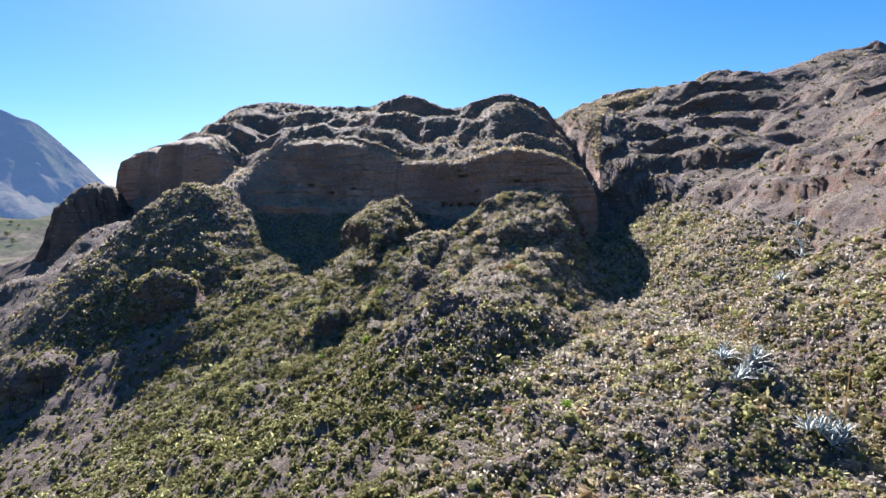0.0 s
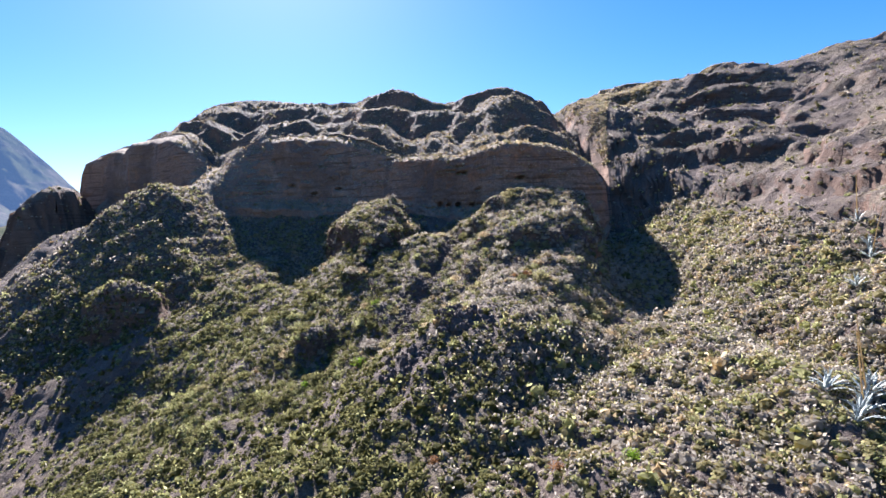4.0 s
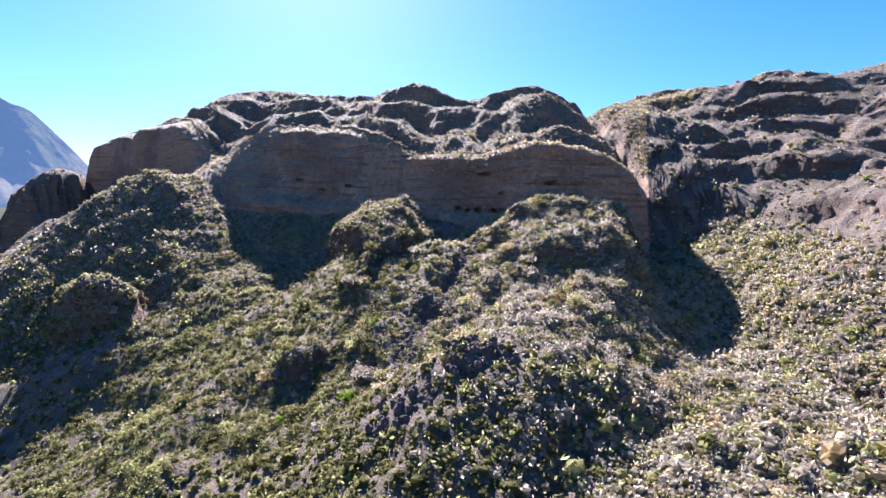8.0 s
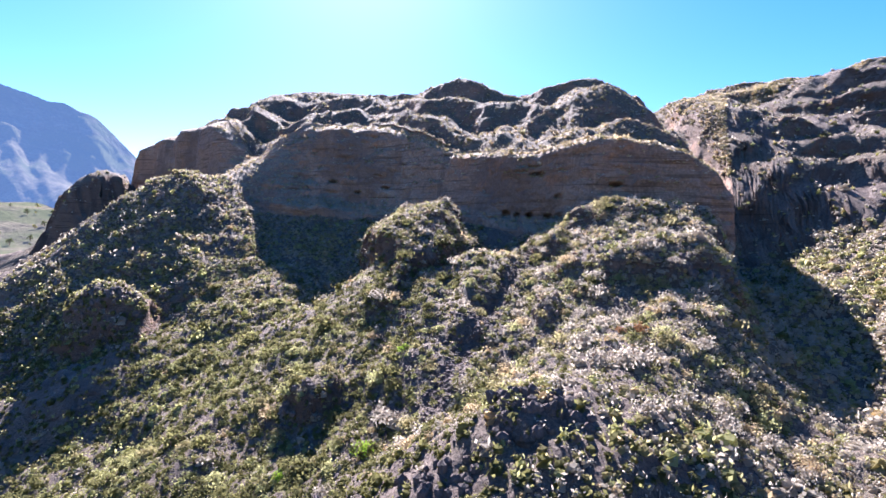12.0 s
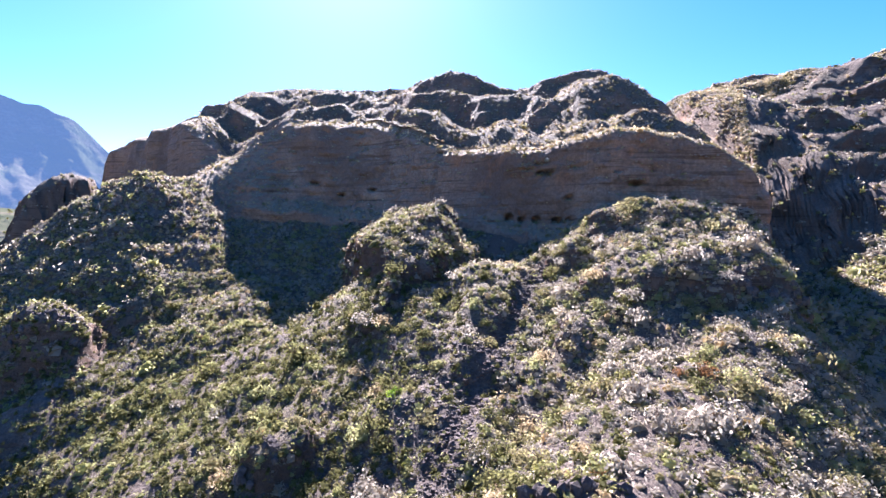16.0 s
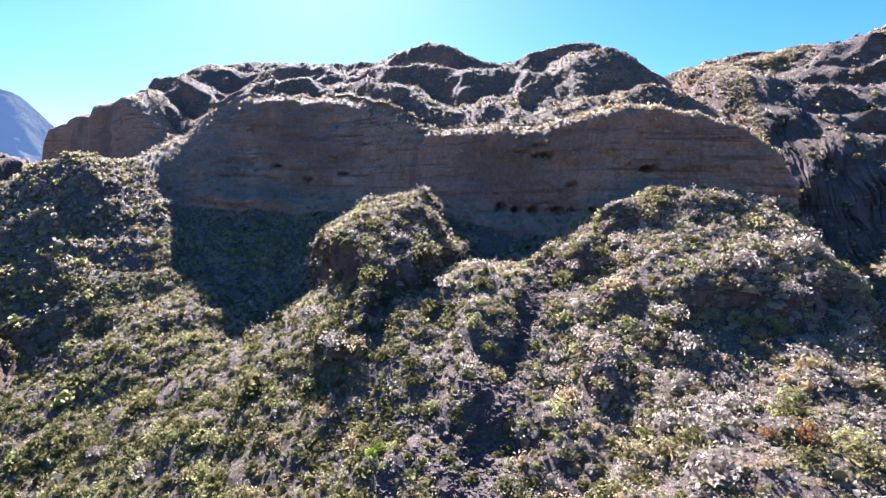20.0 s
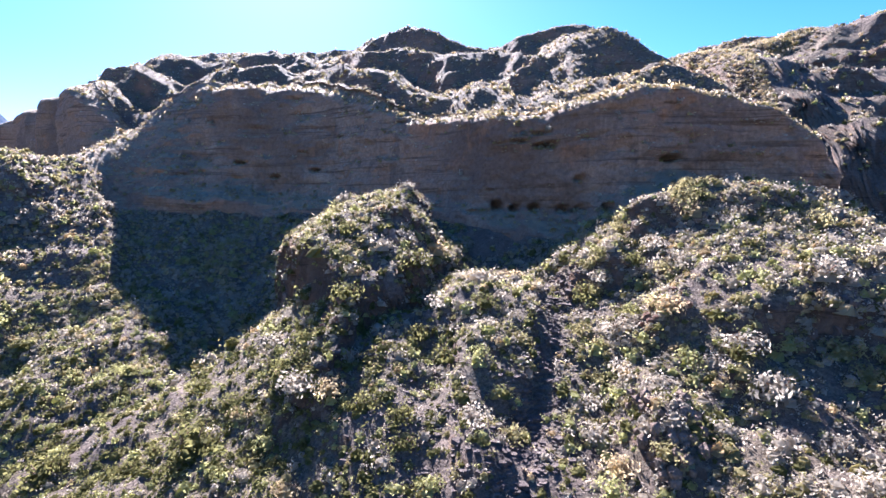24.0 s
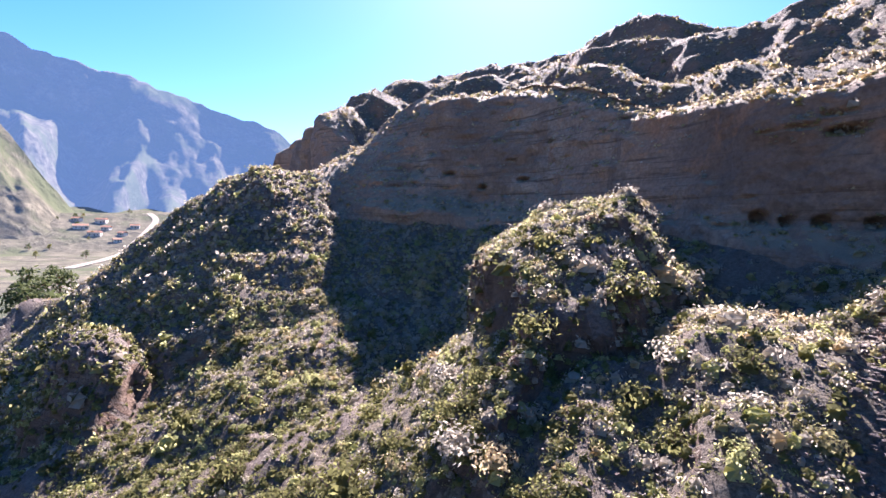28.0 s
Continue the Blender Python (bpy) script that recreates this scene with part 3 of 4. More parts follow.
def bush(seed, leaves, size, flat=0.75, core=0.62, ring=5, rows=2):
    """A scrub bush of unit radius: a lumpy heart and many small leaf sprays round it. Vertices and quads."""
    rs = np.random.RandomState(seed)
    co, qd = [], []
    for r in range(rows + 1 if core else 0):
        el = math.radians(-15 + 105 * r / rows)
        for k in range(ring):
            a = 2 * math.pi * (k + 0.5 * (r % 2)) / ring
            w = core * (0.72 + 0.5 * rs.rand())
            co.append((w * math.cos(a) * math.cos(el), w * math.sin(a) * math.cos(el), flat * w * math.sin(el) * 1.15 + 0.05))
    for r in range(rows if core else 0):
        for k in range(ring):
            qd.append((r * ring + k, r * ring + (k + 1) % ring, (r + 1) * ring + (k + 1) % ring, (r + 1) * ring + k))
    lobes = [(rs.uniform(-0.45, 0.45), rs.uniform(-0.45, 0.45), rs.uniform(0.45, 0.75)) for _ in range(4)]
    for _ in range(leaves):
        lx, ly, lr = lobes[rs.randint(4)]
        d = rs.normal(size=3)
        d /= np.linalg.norm(d)
        d[2] = abs(d[2]) * 1.1 - 0.1
        p = np.array((lx, ly, 0.1)) + d * lr * rs.uniform(0.75, 1.1) * np.array((1, 1, flat * 1.25))
        out = d + 0.3 * rs.normal(size=3)
        t = np.cross(out, rs.normal(size=3))
        t /= np.linalg.norm(t)
        n = np.cross(t, out)
        n /= np.linalg.norm(n)
        ln, wd = size * rs.uniform(0.7, 1.5), size * rs.uniform(0.35, 0.75)
        k = len(co)
        co += [tuple(p), tuple(p + t * ln * 0.5 + n * wd * 0.5), tuple(p + t * ln), tuple(p + t * ln * 0.5 - n * wd * 0.5)]
        qd.append((k, k + 1, k + 2, k + 3))
    return np.array(co), np.array(qd)


def scatter(name, places, radius, shapes, material, rs, label, category):
    """Many bushes or stones joined into one object of kind stuff."""
    cos, qds, base = [], [], 0
    which = rs.randint(len(shapes), size=len(places))
    turn, tall = rs.rand(len(places)) * 2 * math.pi, rs.uniform(0.75, 1.2, len(places))
    for s, (co, qd) in enumerate(shapes):
        m = which == s
        c, sn = np.cos(turn[m])[:, None], np.sin(turn[m])[:, None]
        x, y = co[None, :, 0] * c - co[None, :, 1] * sn, co[None, :, 0] * sn + co[None, :, 1] * c
        v = np.stack([x, y, np.broadcast_to(co[None, :, 2], x.shape) * tall[m][:, None]], -1) * radius[m][:, None, None] + places[m][:, None, :]
        cos.append(v.reshape(-1, 3))
        qds.append((qd[None] + (np.arange(m.sum()) * len(co))[:, None, None] + base).reshape(-1, 4))
        base += m.sum() * len(co)
    ob = new(name, quad_mesh(name, np.concatenate(cos), np.concatenate(qds), material))
    return tagged(ob, label, category, kind="stuff")


def green_share(x, y):
    """Greener low on the left, drier to the right and higher up."""
    g = 0.36 + 0.42 * ease(-x, -5, 45) * ease(150 - y, 0, 50) + 0.2 * ease(-x, 30, 60) * ease(185 - y, 0, 20) + 0.02 * ease(x, 35, 55)
    return np.clip(g + 0.22 * fbm(x / 12, y / 12, 0, 3, 131), 0.04, 0.85)


near_shapes = [bush(200 + k, 28, 0.225, 0.85, 0.5, 5, 2) for k in range(8)]
tuft_shapes = [bush(260 + k, 10, 0.42, 0.9, 0) for k in range(6)]
mid_shapes = [bush(220 + k, 11, 0.38, 0.85, 0.55, 4, 2) for k in range(7)]
far_shapes = [bush(240 + k, 8, 0.36, 0.75, 0.5, 4, 2) for k in range(5)]
rs = np.random.RandomState(7)


def cover(c, up):
    """How thickly scrub grows: patchy, thin on the rubble track and on bare rock walls."""
    x, y = c[:, 0], c[:, 1]
    patch = 0.7 + 0.45 * ease(fbm(x / 7, y / 7, 0, 3, 141), -0.5, 0.5)
    track = 1 - 0.9 * np.exp(-((x - track_x(y)) / 1.7) ** 4) * ease(y, 95, 112) * ease(153 - y, 0, 3)
    scree = 1 - 0.75 * np.exp(-((x + 13) / 5) ** 2 - ((y - 121) / 8) ** 2)
    crag = 1 - 0.85 * np.exp(-((x - 0.5) / 5) ** 2 - ((y - 94) / 4) ** 2) - 0.85 * np.exp(-((x + 8) / 4) ** 2 - ((y - 90.5) / 3.5) ** 2)
    return patch * track * scree * crag * (0.12 + 0.88 * ease(up, 0.25, 0.5))


def heart(c):
    """The slope that the camera comes nearest to."""
    x, y = c[:, 0], c[:, 1]
    return ease(59 - np.abs(x + 17), 0, 6) * ease(y, 94, 100) * ease(np.where(x < -5, 210, 170) - y, 0, 5)


def foreground(c):
    x, y = c[:, 0], c[:, 1]
    return ease(x, -75, -60) * ease(80 - x, 0, 15) * ease(y, 40, 48) * (1 - heart(c)) * ease(170 - y, 0, 10)


def outer(c):
    x = c[:, 0]
    return (1 - heart(c)) * (1 - foreground(c)) * ease(c[:, 1], 40, 55) * (x > -235) * (x < 190) * (1 - 0.4 * ease(np.abs(x + 10), 110, 150))


zones = [(spots(front, lambda c, up: cover(c, up) * heart(c), 23000, rs), near_shapes, -0.47, 0.42, "near_scrub"),
         (spots(front, lambda c, up: cover(c, up) * heart(c), 15000, rs), tuft_shapes, -1.1, 0.3, "low_scrub"),
         (spots(front, lambda c, up: cover(c, up) * foreground(c) * (0.8 + 0.5 * ease(c[:, 0], 0, 30)), 23000, rs), mid_shapes, -0.34, 0.36, "lower_scrub"),
         (spots(front, lambda c, up: cover(c, up) * outer(c) * (1 + 2.2 * ease(-c[:, 0], 60, 78) * ease(190 - c[:, 1], 0, 20) * ease(c[:, 0], -160, -140)), 11500, rs), mid_shapes, -0.3, 0.34, "outer_scrub"),
         (spots(front, lambda c, up: (0.4 + 0.6 * cover(c, up)) * ease(up, 0.15, 0.4) * ease(24 - np.abs(c[:, 0] + 96), 0, 6) * ease(c[:, 1], 138, 146) * ease(220 - c[:, 1], 0, 5), 5200, rs), mid_shapes, -0.45, 0.34, "spur_scrub")]
SCRUB = ((M_OLIVE, "olive", "muted olive green scrub covering the slope"), (M_LIME, "lime", "yellow-green scrub scattered over the slope"), (M_STRAW, "straw", "straw coloured dry scrub on the slope"), (M_GREY, "grey", "pale grey leafless dry scrub on the slope"), (M_GREEN, "green", "dark green scrub low on the slope"))
big_bushes = []
for zone, (p, shapes, mean, spread, tag) in enumerate(zones):
    g, pick = green_share(p[:, 0], p[:, 1]), rs.rand(len(p))
    kind = np.where(pick < g * 0.66, 0, np.where(pick < g, 1, np.where(pick < g + (1 - g) * 0.16, 2, 3)))
    low = 0.1 + 0.72 * ease(-p[:, 0], -20, 35) * ease(180 - p[:, 1], 0, 45) + 0.5 * ease(-p[:, 0], -30, 15) * ease(112 - p[:, 1], 0, 25)
    kind = np.where((rs.rand(len(p)) < low) & (kind != 1), 4, kind)
    size = np.exp(rs.normal(mean, spread, len(p)))
    keep = np.ones(len(p), bool)
    if zone == 0:
        # the largest bushes under the end of the walk are things of their own
        stage = (np.abs(p[:, 0] + 12) < 40) & (p[:, 1] > 96) & (p[:, 1] < 152)
        order = np.argsort(np.where(stage, -size, 9))[:260]
        keep[order] = False
        big_bushes = [(*p[i], float(size[i]), int(kind[i])) for i in order]
    for k, (mat, word, what) in enumerate(SCRUB):
        m = (kind == k) & keep
        scatter(word + "_" + tag, p[m] - (0, 0, 0.06), size[m], shapes, mat, rs, what, "scrub")


def upland_density(c, up):
    x, y = c[:, 0], c[:, 1]
    return ease(up, 0.28, 0.55) * (0.5 + 0.5 * ease(fbm(x / 14, y / 14, 0, 3, 151), -0.4, 0.5)) * (np.abs(x + 10) < 200)


upp = np.concatenate([spots(upland, upland_density, 7000, rs), spots(face, lambda c, up: ease(up, 0.45, 0.7) * (np.abs(c[:, 0] + 20) < 95), 2000, rs), spots(hill_face, lambda c, up: upland_density(c, up) * (c[:, 0] < 150), 6500, rs), spots(hill_top, lambda c, up: upland_density(c, up) * (c[:, 0] < 160), 7500, rs), spots(face, lambda c, up: ease(up, 0.3, 0.5) * (c[:, 2] > 10) * (np.abs(c[:, 0] - 8) < 40), 900, rs), spots(upland, lambda c, up: ease(34 - c[:, 2], 0, 8) * (np.abs(c[:, 0] - 8) < 40), 900, rs)])
kind = rs.rand(len(upp))
size = np.exp(rs.normal(-0.62, 0.35, len(upp)))
for lo, hi, mat, word in ((0, 0.3, M_OLIVE, "olive"), (0.3, 0.62, M_STRAW, "straw"), (0.62, 1.01, M_GREY, "grey")):
    m = (kind >= lo) & (kind < hi)
    scatter(word + "_upland_scrub", upp[m], size[m], far_shapes, mat, rs, word + " scrub on the ledges of the mountain", "scrub")


def height(x, y):
    """Height of the slope at one place."""
    c = int(np.argmin(np.abs(xs - x)))
    col = np.argsort(front[1][:, c])
    return float(np.interp(y, front[1][col, c], front[2][col, c]))


M_STEM = rock_material("grey_bark")
M_RUST = leaf_material("rusty_leaf", [(0.3, (0.16, 0.08, 0.03)), (0.5, (0.3, 0.15, 0.06)), (0.75, (0.42, 0.25, 0.11))], 0.4)
M_VIVID = leaf_material("vivid_leaf", [(0.3, (0.14, 0.25, 0.02)), (0.5, (0.26, 0.4, 0.03)), (0.75, (0.4, 0.5, 0.06))], 0.5)


def stems(seed):
    """Woody stems of a shrub: tapered four-sided twigs that fan out from the root."""
    rs = np.random.RandomState(seed)
    co, qd = [], []
    for _ in range(7):
        a, out, up = rs.rand() * 6.283, rs.uniform(0.25, 0.7), rs.uniform(0.45, 0.75)
        tip = np.array((out * math.cos(a), out * math.sin(a), up))
        k = len(co)
        for p, w in ((np.array((0, 0, -0.12)), 0.05), (tip * 0.5, 0.035), (tip, 0.015)):
            co += [p + np.array(v) * w for v in ((1, 0, 0), (0, 1, 0), (-1, 0, 0), (0, -1, 0))]
        for r in (0, 4):
            qd += [(k + r + j, k + r + (j + 1) % 4, k + r + 4 + (j + 1) % 4, k + r + 4 + j) for j in range(4)]
    return np.array(co), np.array(qd)


STEM = [quad_mesh("stems", *stems(300 + k), M_STEM) for k in range(3)]
FOLIAGE = {}
for word, mat in (("olive", M_OLIVE), ("lime", M_LIME), ("straw", M_STRAW), ("grey", M_GREY), ("green", M_GREEN), ("rust", M_RUST), ("vivid", M_VIVID)):
    FOLIAGE[word] = [quad_mesh("foliage", *bush(310 + k, 230, 0.18, 0.85, 0.45, 5, 2), mat) for k in range(4)]
SHRUB_LABEL = {"olive": "rounded olive green spurge shrub on the stony slope", "lime": "bright yellow-green rounded shrub on the stony slope", "straw": "dry straw coloured shrub on the stony slope", "grey": "dry grey shrub with bare twigs on the slope", "green": "dark green low shrub on the stony slope", "rust": "rusty brown withered shrub on the stony slope", "vivid": "vivid green leafy shrub among dry scrub"}


def shrub(x, y, z, radius, word, rs):
    ob = new("shrub", STEM[rs.randint(3)])
    part("foliage", FOLIAGE[word][rs.randint(4)], ob)
    ob.matrix_world = pose(x, y, z, 0, 0, rs.rand() * 360) @ Matrix.Diagonal((radius, radius, radius * rs.uniform(0.8, 1.1), 1))
    return tagged(ob, SHRUB_LABEL[word], "shrub", "shrubs on the slope")


rs = np.random.RandomState(17)
WORDS = ("olive", "lime", "straw", "grey", "green")
for x, y, z, r, k in big_bushes:
    shrub(x, y, z, r, WORDS[k], rs)
# bushes that stand out by their colour
for x, y, r, word in ((-17.3, 106.6, 1.7, "vivid"), (-35.6, 131.4, 1.7, "lime"), (-33.5, 131.0, 1.2, "lime"), (15.8, 66.1, 1.1, "vivid"), (-15.9, 121.5, 1.2, "vivid"), (-14.9, 121.9, 0.8, "lime"), (-27, 104.5, 1.2, "vivid"), (14.5, 113.5, 1.3, "rust"), (12.6, 113.9, 0.9, "rust"), (45.7, 98.5, 1.5, "lime"), (43.9, 97.2, 1.2, "lime"), (47.2, 99.2, 1.0, "lime"), (-50.6, 157.8, 1.5, "lime"), (-49.0, 156.9, 1.1, "lime"), (-52.6, 158.6, 1.2, "lime"), (-4.5, 72.0, 0.9, "rust"), (8.5, 66.5, 1.1, "rust"), (43.0, 71.5, 1.6, "lime"), (38.5, 62.0, 1.3, "lime"), (35.5, 60.0, 1.0, "lime"), (-30.8, 119.8, 1.0, "rust"), (-78, 198.4, 2.6, "grey"), (-80.5, 199.0, 1.8, "grey"), (-16.6, 137.6, 0.8, "lime"), (-6.9, 135.4, 1.2, "lime"), (2.0, 100.0, 0.9, "rust")):
    shrub(x, y, height(x, y), r, word, rs)


# ---- agaves with silver leaves and tall dry flower stalks ----
def agave_leaf():
    """One thick tapering leaf that arches outwards."""
    co, qd = [], []
    for t in np.linspace(0, 1, 6):
        w, th = 0.11 * (1 - t) ** 0.6 * (0.7 + 0.6 * t * (1 - t) * 4 * 0.5), 0.035 * (1 - t) + 0.004
        c = np.array((0.12 + 0.95 * t, 0, 0.05 + 0.85 * t - 0.35 * t * t))
        co += [c + np.array(v) for v in ((0, -w, 0.03), (0, 0, -th), (0, w, 0.03), (0, 0, th * 0.4))]
    for r in range(5):
        qd += [(r * 4 + j, r * 4 + (j + 1) % 4, r * 4 + 4 + (j + 1) % 4, r * 4 + 4 + j) for j in range(4)]
    return np.array(co), np.array(qd)


LEAF = quad_mesh("leaf", *agave_leaf(), M_SILVER, True)


def stalk_mesh():
    co = [np.array((math.cos(a), math.sin(a), 0)) * w + np.array((0.15 * z, 0, z)) for z, w in ((0, 0.06), (2.0, 0.045), (4.2, 0.02)) for a in (0, 1.57, 3.14, 4.71)]
    qd = [(r * 4 + j, r * 4 + (j + 1) % 4, r * 4 + 4 + (j + 1) % 4, r * 4 + 4 + j) for r in (0, 1) for j in range(4)]
    return np.array(co), np.array(qd)


STALK = quad_mesh("flower_stalk", *stalk_mesh(), M_STRAW)


def agave(x, y, r, rs, stalk=False):
    root = new("agave")
    for k in range(16):
        lf = part("leaf", LEAF, root)
        tilt = rs.uniform(-38, 18) if k < 11 else rs.uniform(-65, -40)
        lf.matrix_basis = pose(0, 0, 0, 0, tilt, k * 137.5 + rs.uniform(-15, 15)) @ Matrix.Scale(rs.uniform(0.8, 1.1), 4)
    if stalk:
        part("flower_stalk", STALK, root, "thin dry flower stalk")
    root.matrix_world = pose(x, y, height(x, y) + 0.3, 0, 0, rs.rand() * 360) @ Matrix.Scale(1.75 * r, 4)
    return tagged(root, "silver-blue agave rosette with thick pointed leaves", "agave", "agaves on the hillside")


for x, y, r in ((40.5, 54.8, 1.1), (41.6, 54.5, 1.2), (42.8, 54.7, 1.15), (43.9, 54.3, 1.2), (42.2, 53.4, 1.0), (43.4, 53.6, 0.9), (39.0, 65.0, 1.1), (40.2, 66.0, 1.2), (41.4, 67.0, 1.2), (42.9, 68.4, 1.2), (38.2, 68.6, 1.1), (39.4, 69.6, 1.1), (41.6, 64.6, 1.0), (37.4, 63.6, 1.0), (43.8, 69.2, 1.0), (71.5, 100, 1.2), (73, 102, 1.1), (76, 108, 1.2), (62, 92, 1.0)):
    agave(x, y, r, rs, r > 1.12 and rs.rand() < 0.4)


# ---- rocks ----
def rock_shape(seed, cuts=8):
    """A jointed block of stone: a ball of points cut back by near-square joints and random planes."""
    rs = np.random.RandomState(seed)
    bm = bmesh.new()
    bmesh.ops.create_icosphere(bm, subdivisions=1, radius=1)
    square = np.array(((1, 0, 0), (-1, 0, 0), (0, 1, 0), (0, -1, 0), (0, 0, 1), (0, 0, -1)), float) + rs.normal(size=(6, 3)) * 0.16
    nrm = np.concatenate([square, rs.normal(size=(cuts, 3))])
    nrm /= np.linalg.norm(nrm, axis=1)[:, None]
    off = np.concatenate([rs.uniform(0.42, 0.62, 6), rs.uniform(0.55, 0.85, cuts)])
    for v in bm.verts:
        d = np.array(v.co)
        h = nrm @ d
        r = min([0.98] + [o / q for q, o in zip(h, off) if q > 0.05])
        v.co = Vector(d * r) * (1 + 0.06 * noise.noise(Vector(d * 3.1) + Vector((seed, 0, 0))))
    me = bpy.data.meshes.new("rock")
    bm.to_mesh(me)
    bm.free()
    return me


def stone_material(name, tint):
    k = Mat(name)
    n, f = k.noise(0.9, 6, 0.65), k.noise(5.0, 5, 0.7)
    c = k.ramp(n, [(0.3, tuple(0.55 * v for v in tint)), (0.55, tint), (0.75, tuple(1.6 * v for v in tint))])
    return k.done(c, k.math("ADD", k.math("MULTIPLY", f, 0.5), k.noise(1.6, 5, 0.7)), 0.3, 1.0)


M_STONE = stone_material("dark_basalt", (0.11, 0.086, 0.078))
M_BROWN = stone_material("brown_rock", (0.2, 0.145, 0.115))
M_RED = stone_material("reddish_rock", (0.21, 0.115, 0.08))
STONES = []
for mat in (M_STONE, M_BROWN, M_RED):
    kind = [rock_shape(400 + k) for k in range(6)]
    for me in kind:
        me.materials.append(mat)
    STONES.append(kind)


def outcrop(x, y, spread_x, spread_y, blocks, size, hue, rs, label, turn=0):
    """A rock outcrop: jointed blocks bedded in the slope."""
    root = new("rock_outcrop")
    z0 = height(x, y)
    root.matrix_world = pose(x, y, z0)
    c, sn = math.cos(radians(turn)), math.sin(radians(turn))
    for k in range(blocks):
        u, v = rs.uniform(-1, 1) * spread_x, rs.uniform(-1, 1) * spread_y
        px, py = u * c - v * sn, u * sn + v * c
        b = part("rock_block", STONES[hue][rs.randint(6)], root)
        r = size * rs.uniform(0.6, 1.25)
        b.matrix_basis = pose(px, py, height(x + px, y + py) - z0 + 0.1 * r, rs.uniform(-12, 12), rs.uniform(-12, 12), turn + rs.uniform(-25, 25)) @ Matrix.Diagonal((r, r * rs.uniform(0.7, 1), r * rs.uniform(0.9, 1.8), 1))
    return tagged(root, label, "rock outcrop", "outcrops on the slope")


rs = np.random.RandomState(23)
outcrop(-8, 90.6, 4, 2.6, 46, 0.75, 0, rs, "dark craggy basalt outcrop on the ridge")
outcrop(0.8, 94.6, 4.6, 2.8, 70, 0.72, 0, rs, "dark craggy rock crest of the ridge above the scrub")
outcrop(-28.5, 115.5, 3, 1.5, 15, 0.79, 0, rs, "small dark basalt outcrop among scrub")
outcrop(27, 129.5, 9, 1.0, 50, 0.8, 0, rs, "dark rock step across the large knoll", -4)
outcrop(37.5, 136, 2.2, 4, 26, 0.85, 1, rs, "brown broken rock at the edge of the knoll")
outcrop(9, 136.5, 3, 2, 26, 0.5, 2, rs, "reddish crumbling rock on the flank of the knoll")
outcrop(4.8, 126.0, 1.8, 3.6, 56, 0.62, 1, rs, "brown jointed rock rib above the gully")
outcrop(-14, 155.5, 4.5, 1.2, 24, 0.7, 1, rs, "brown rock wall at the front of the small knoll")
outcrop(-21.5, 147, 1.4, 5, 26, 0.6, 2, rs, "reddish rock rib below the small knoll")
outcrop(-84, 149, 8, 2, 40, 0.9, 0, rs, "dark rock wall of the low knoll")
outcrop(-99, 191, 6, 2.5, 34, 0.95, 1, rs, "weathered brown crags of the spur")
outcrop(-30.5, 162.5, 4.5, 1.2, 26, 0.7, 1, rs, "brown jointed rock edge of the small knoll", -38)
outcrop(-8, 112, 3, 1.6, 11, 0.59, 0, rs, "dark stones beside the rubble track")
outcrop(20, 146, 6, 1.4, 15, 0.59, 1, rs, "low brown rocks at the top of the knoll")


def rubble(c, up):
    x, y = c[:, 0], c[:, 1]
    a = np.exp(-((x + 13) / 7) ** 2 - ((y - 121) / 11) ** 2)
    b = np.exp(-((x - track_x(y)) / 2.2) ** 2) * ease(y, 98, 112) * ease(154 - y, 0, 4)
    return a + 3.0 * b + 0.035 * (np.abs(x) < 60) * ease(y, 45, 60)


bits = spots(front, rubble, 5200, rs)
for p in bits[:150]:
    ob = new("boulder", STONES[0 if rs.rand() < 0.75 else 1][rs.randint(6)])
    r = rs.uniform(0.28, 0.62)
    ob.matrix_world = pose(p[0], p[1], p[2] + 0.2 * r, rs.uniform(-20, 20), rs.uniform(-20, 20), rs.rand() * 360) @ Matrix.Diagonal((r, r * 0.8, r * 0.8, 1))
    tagged(ob, "dark angular boulder in the rubble of the slope", "boulder", "boulders in the rubble")


def chip(seed):
    rs = np.random.RandomState(seed)
    co = np.array([(x, y, z) for z in (-0.4, 0.6) for x, y in ((-1, -1), (1, -1), (1, 1), (-1, 1))], float) * 0.7
    co += rs.uniform(-0.25, 0.25, co.shape)
    return co, np.array([(0, 1, 5, 4), (1, 2, 6, 5), (2, 3, 7, 6), (3, 0, 4, 7), (4, 5, 6, 7), (3, 2, 1, 0)])


rest = bits[150:]
scatter("rubble", rest, np.exp(rs.normal(-1.75, 0.4, len(rest))), [chip(500 + k) for k in range(6)], M_STONE, rs, "loose dark basalt rubble on the slope", "rubble")


# ---- the valley: road, hamlet and trees ----
M_ROAD = stone_material("pale_road", (0.26, 0.225, 0.18))
lane = np.array(((-366, 307), (-413, 362), (-455, 404), (-501, 443), (-548, 500), (-585, 540), (-640, 560)), float)
t = np.linspace(0, len(lane) - 1, 80)
lx, ly = (np.interp(t, np.arange(len(lane)), lane[:, k]) for k in (0, 1))
lx, ly = (np.convolve(np.pad(q, 4, "edge"), np.ones(9) / 9, "valid") for q in (lx, ly))
tx, ty = np.gradient(lx), np.gradient(ly)
ln = np.hypot(tx, ty)
off = np.array((-3.6, -1.8, 0.0, 1.8, 3.6))[:, None]
rx, ry = lx - ty / ln * off, ly + tx / ln * off
tagged(sheet("road", (rx, ry, valley_z(rx, ry) + 0.6), M_ROAD), "pale dirt road along the valley floor", "road", kind="structure")

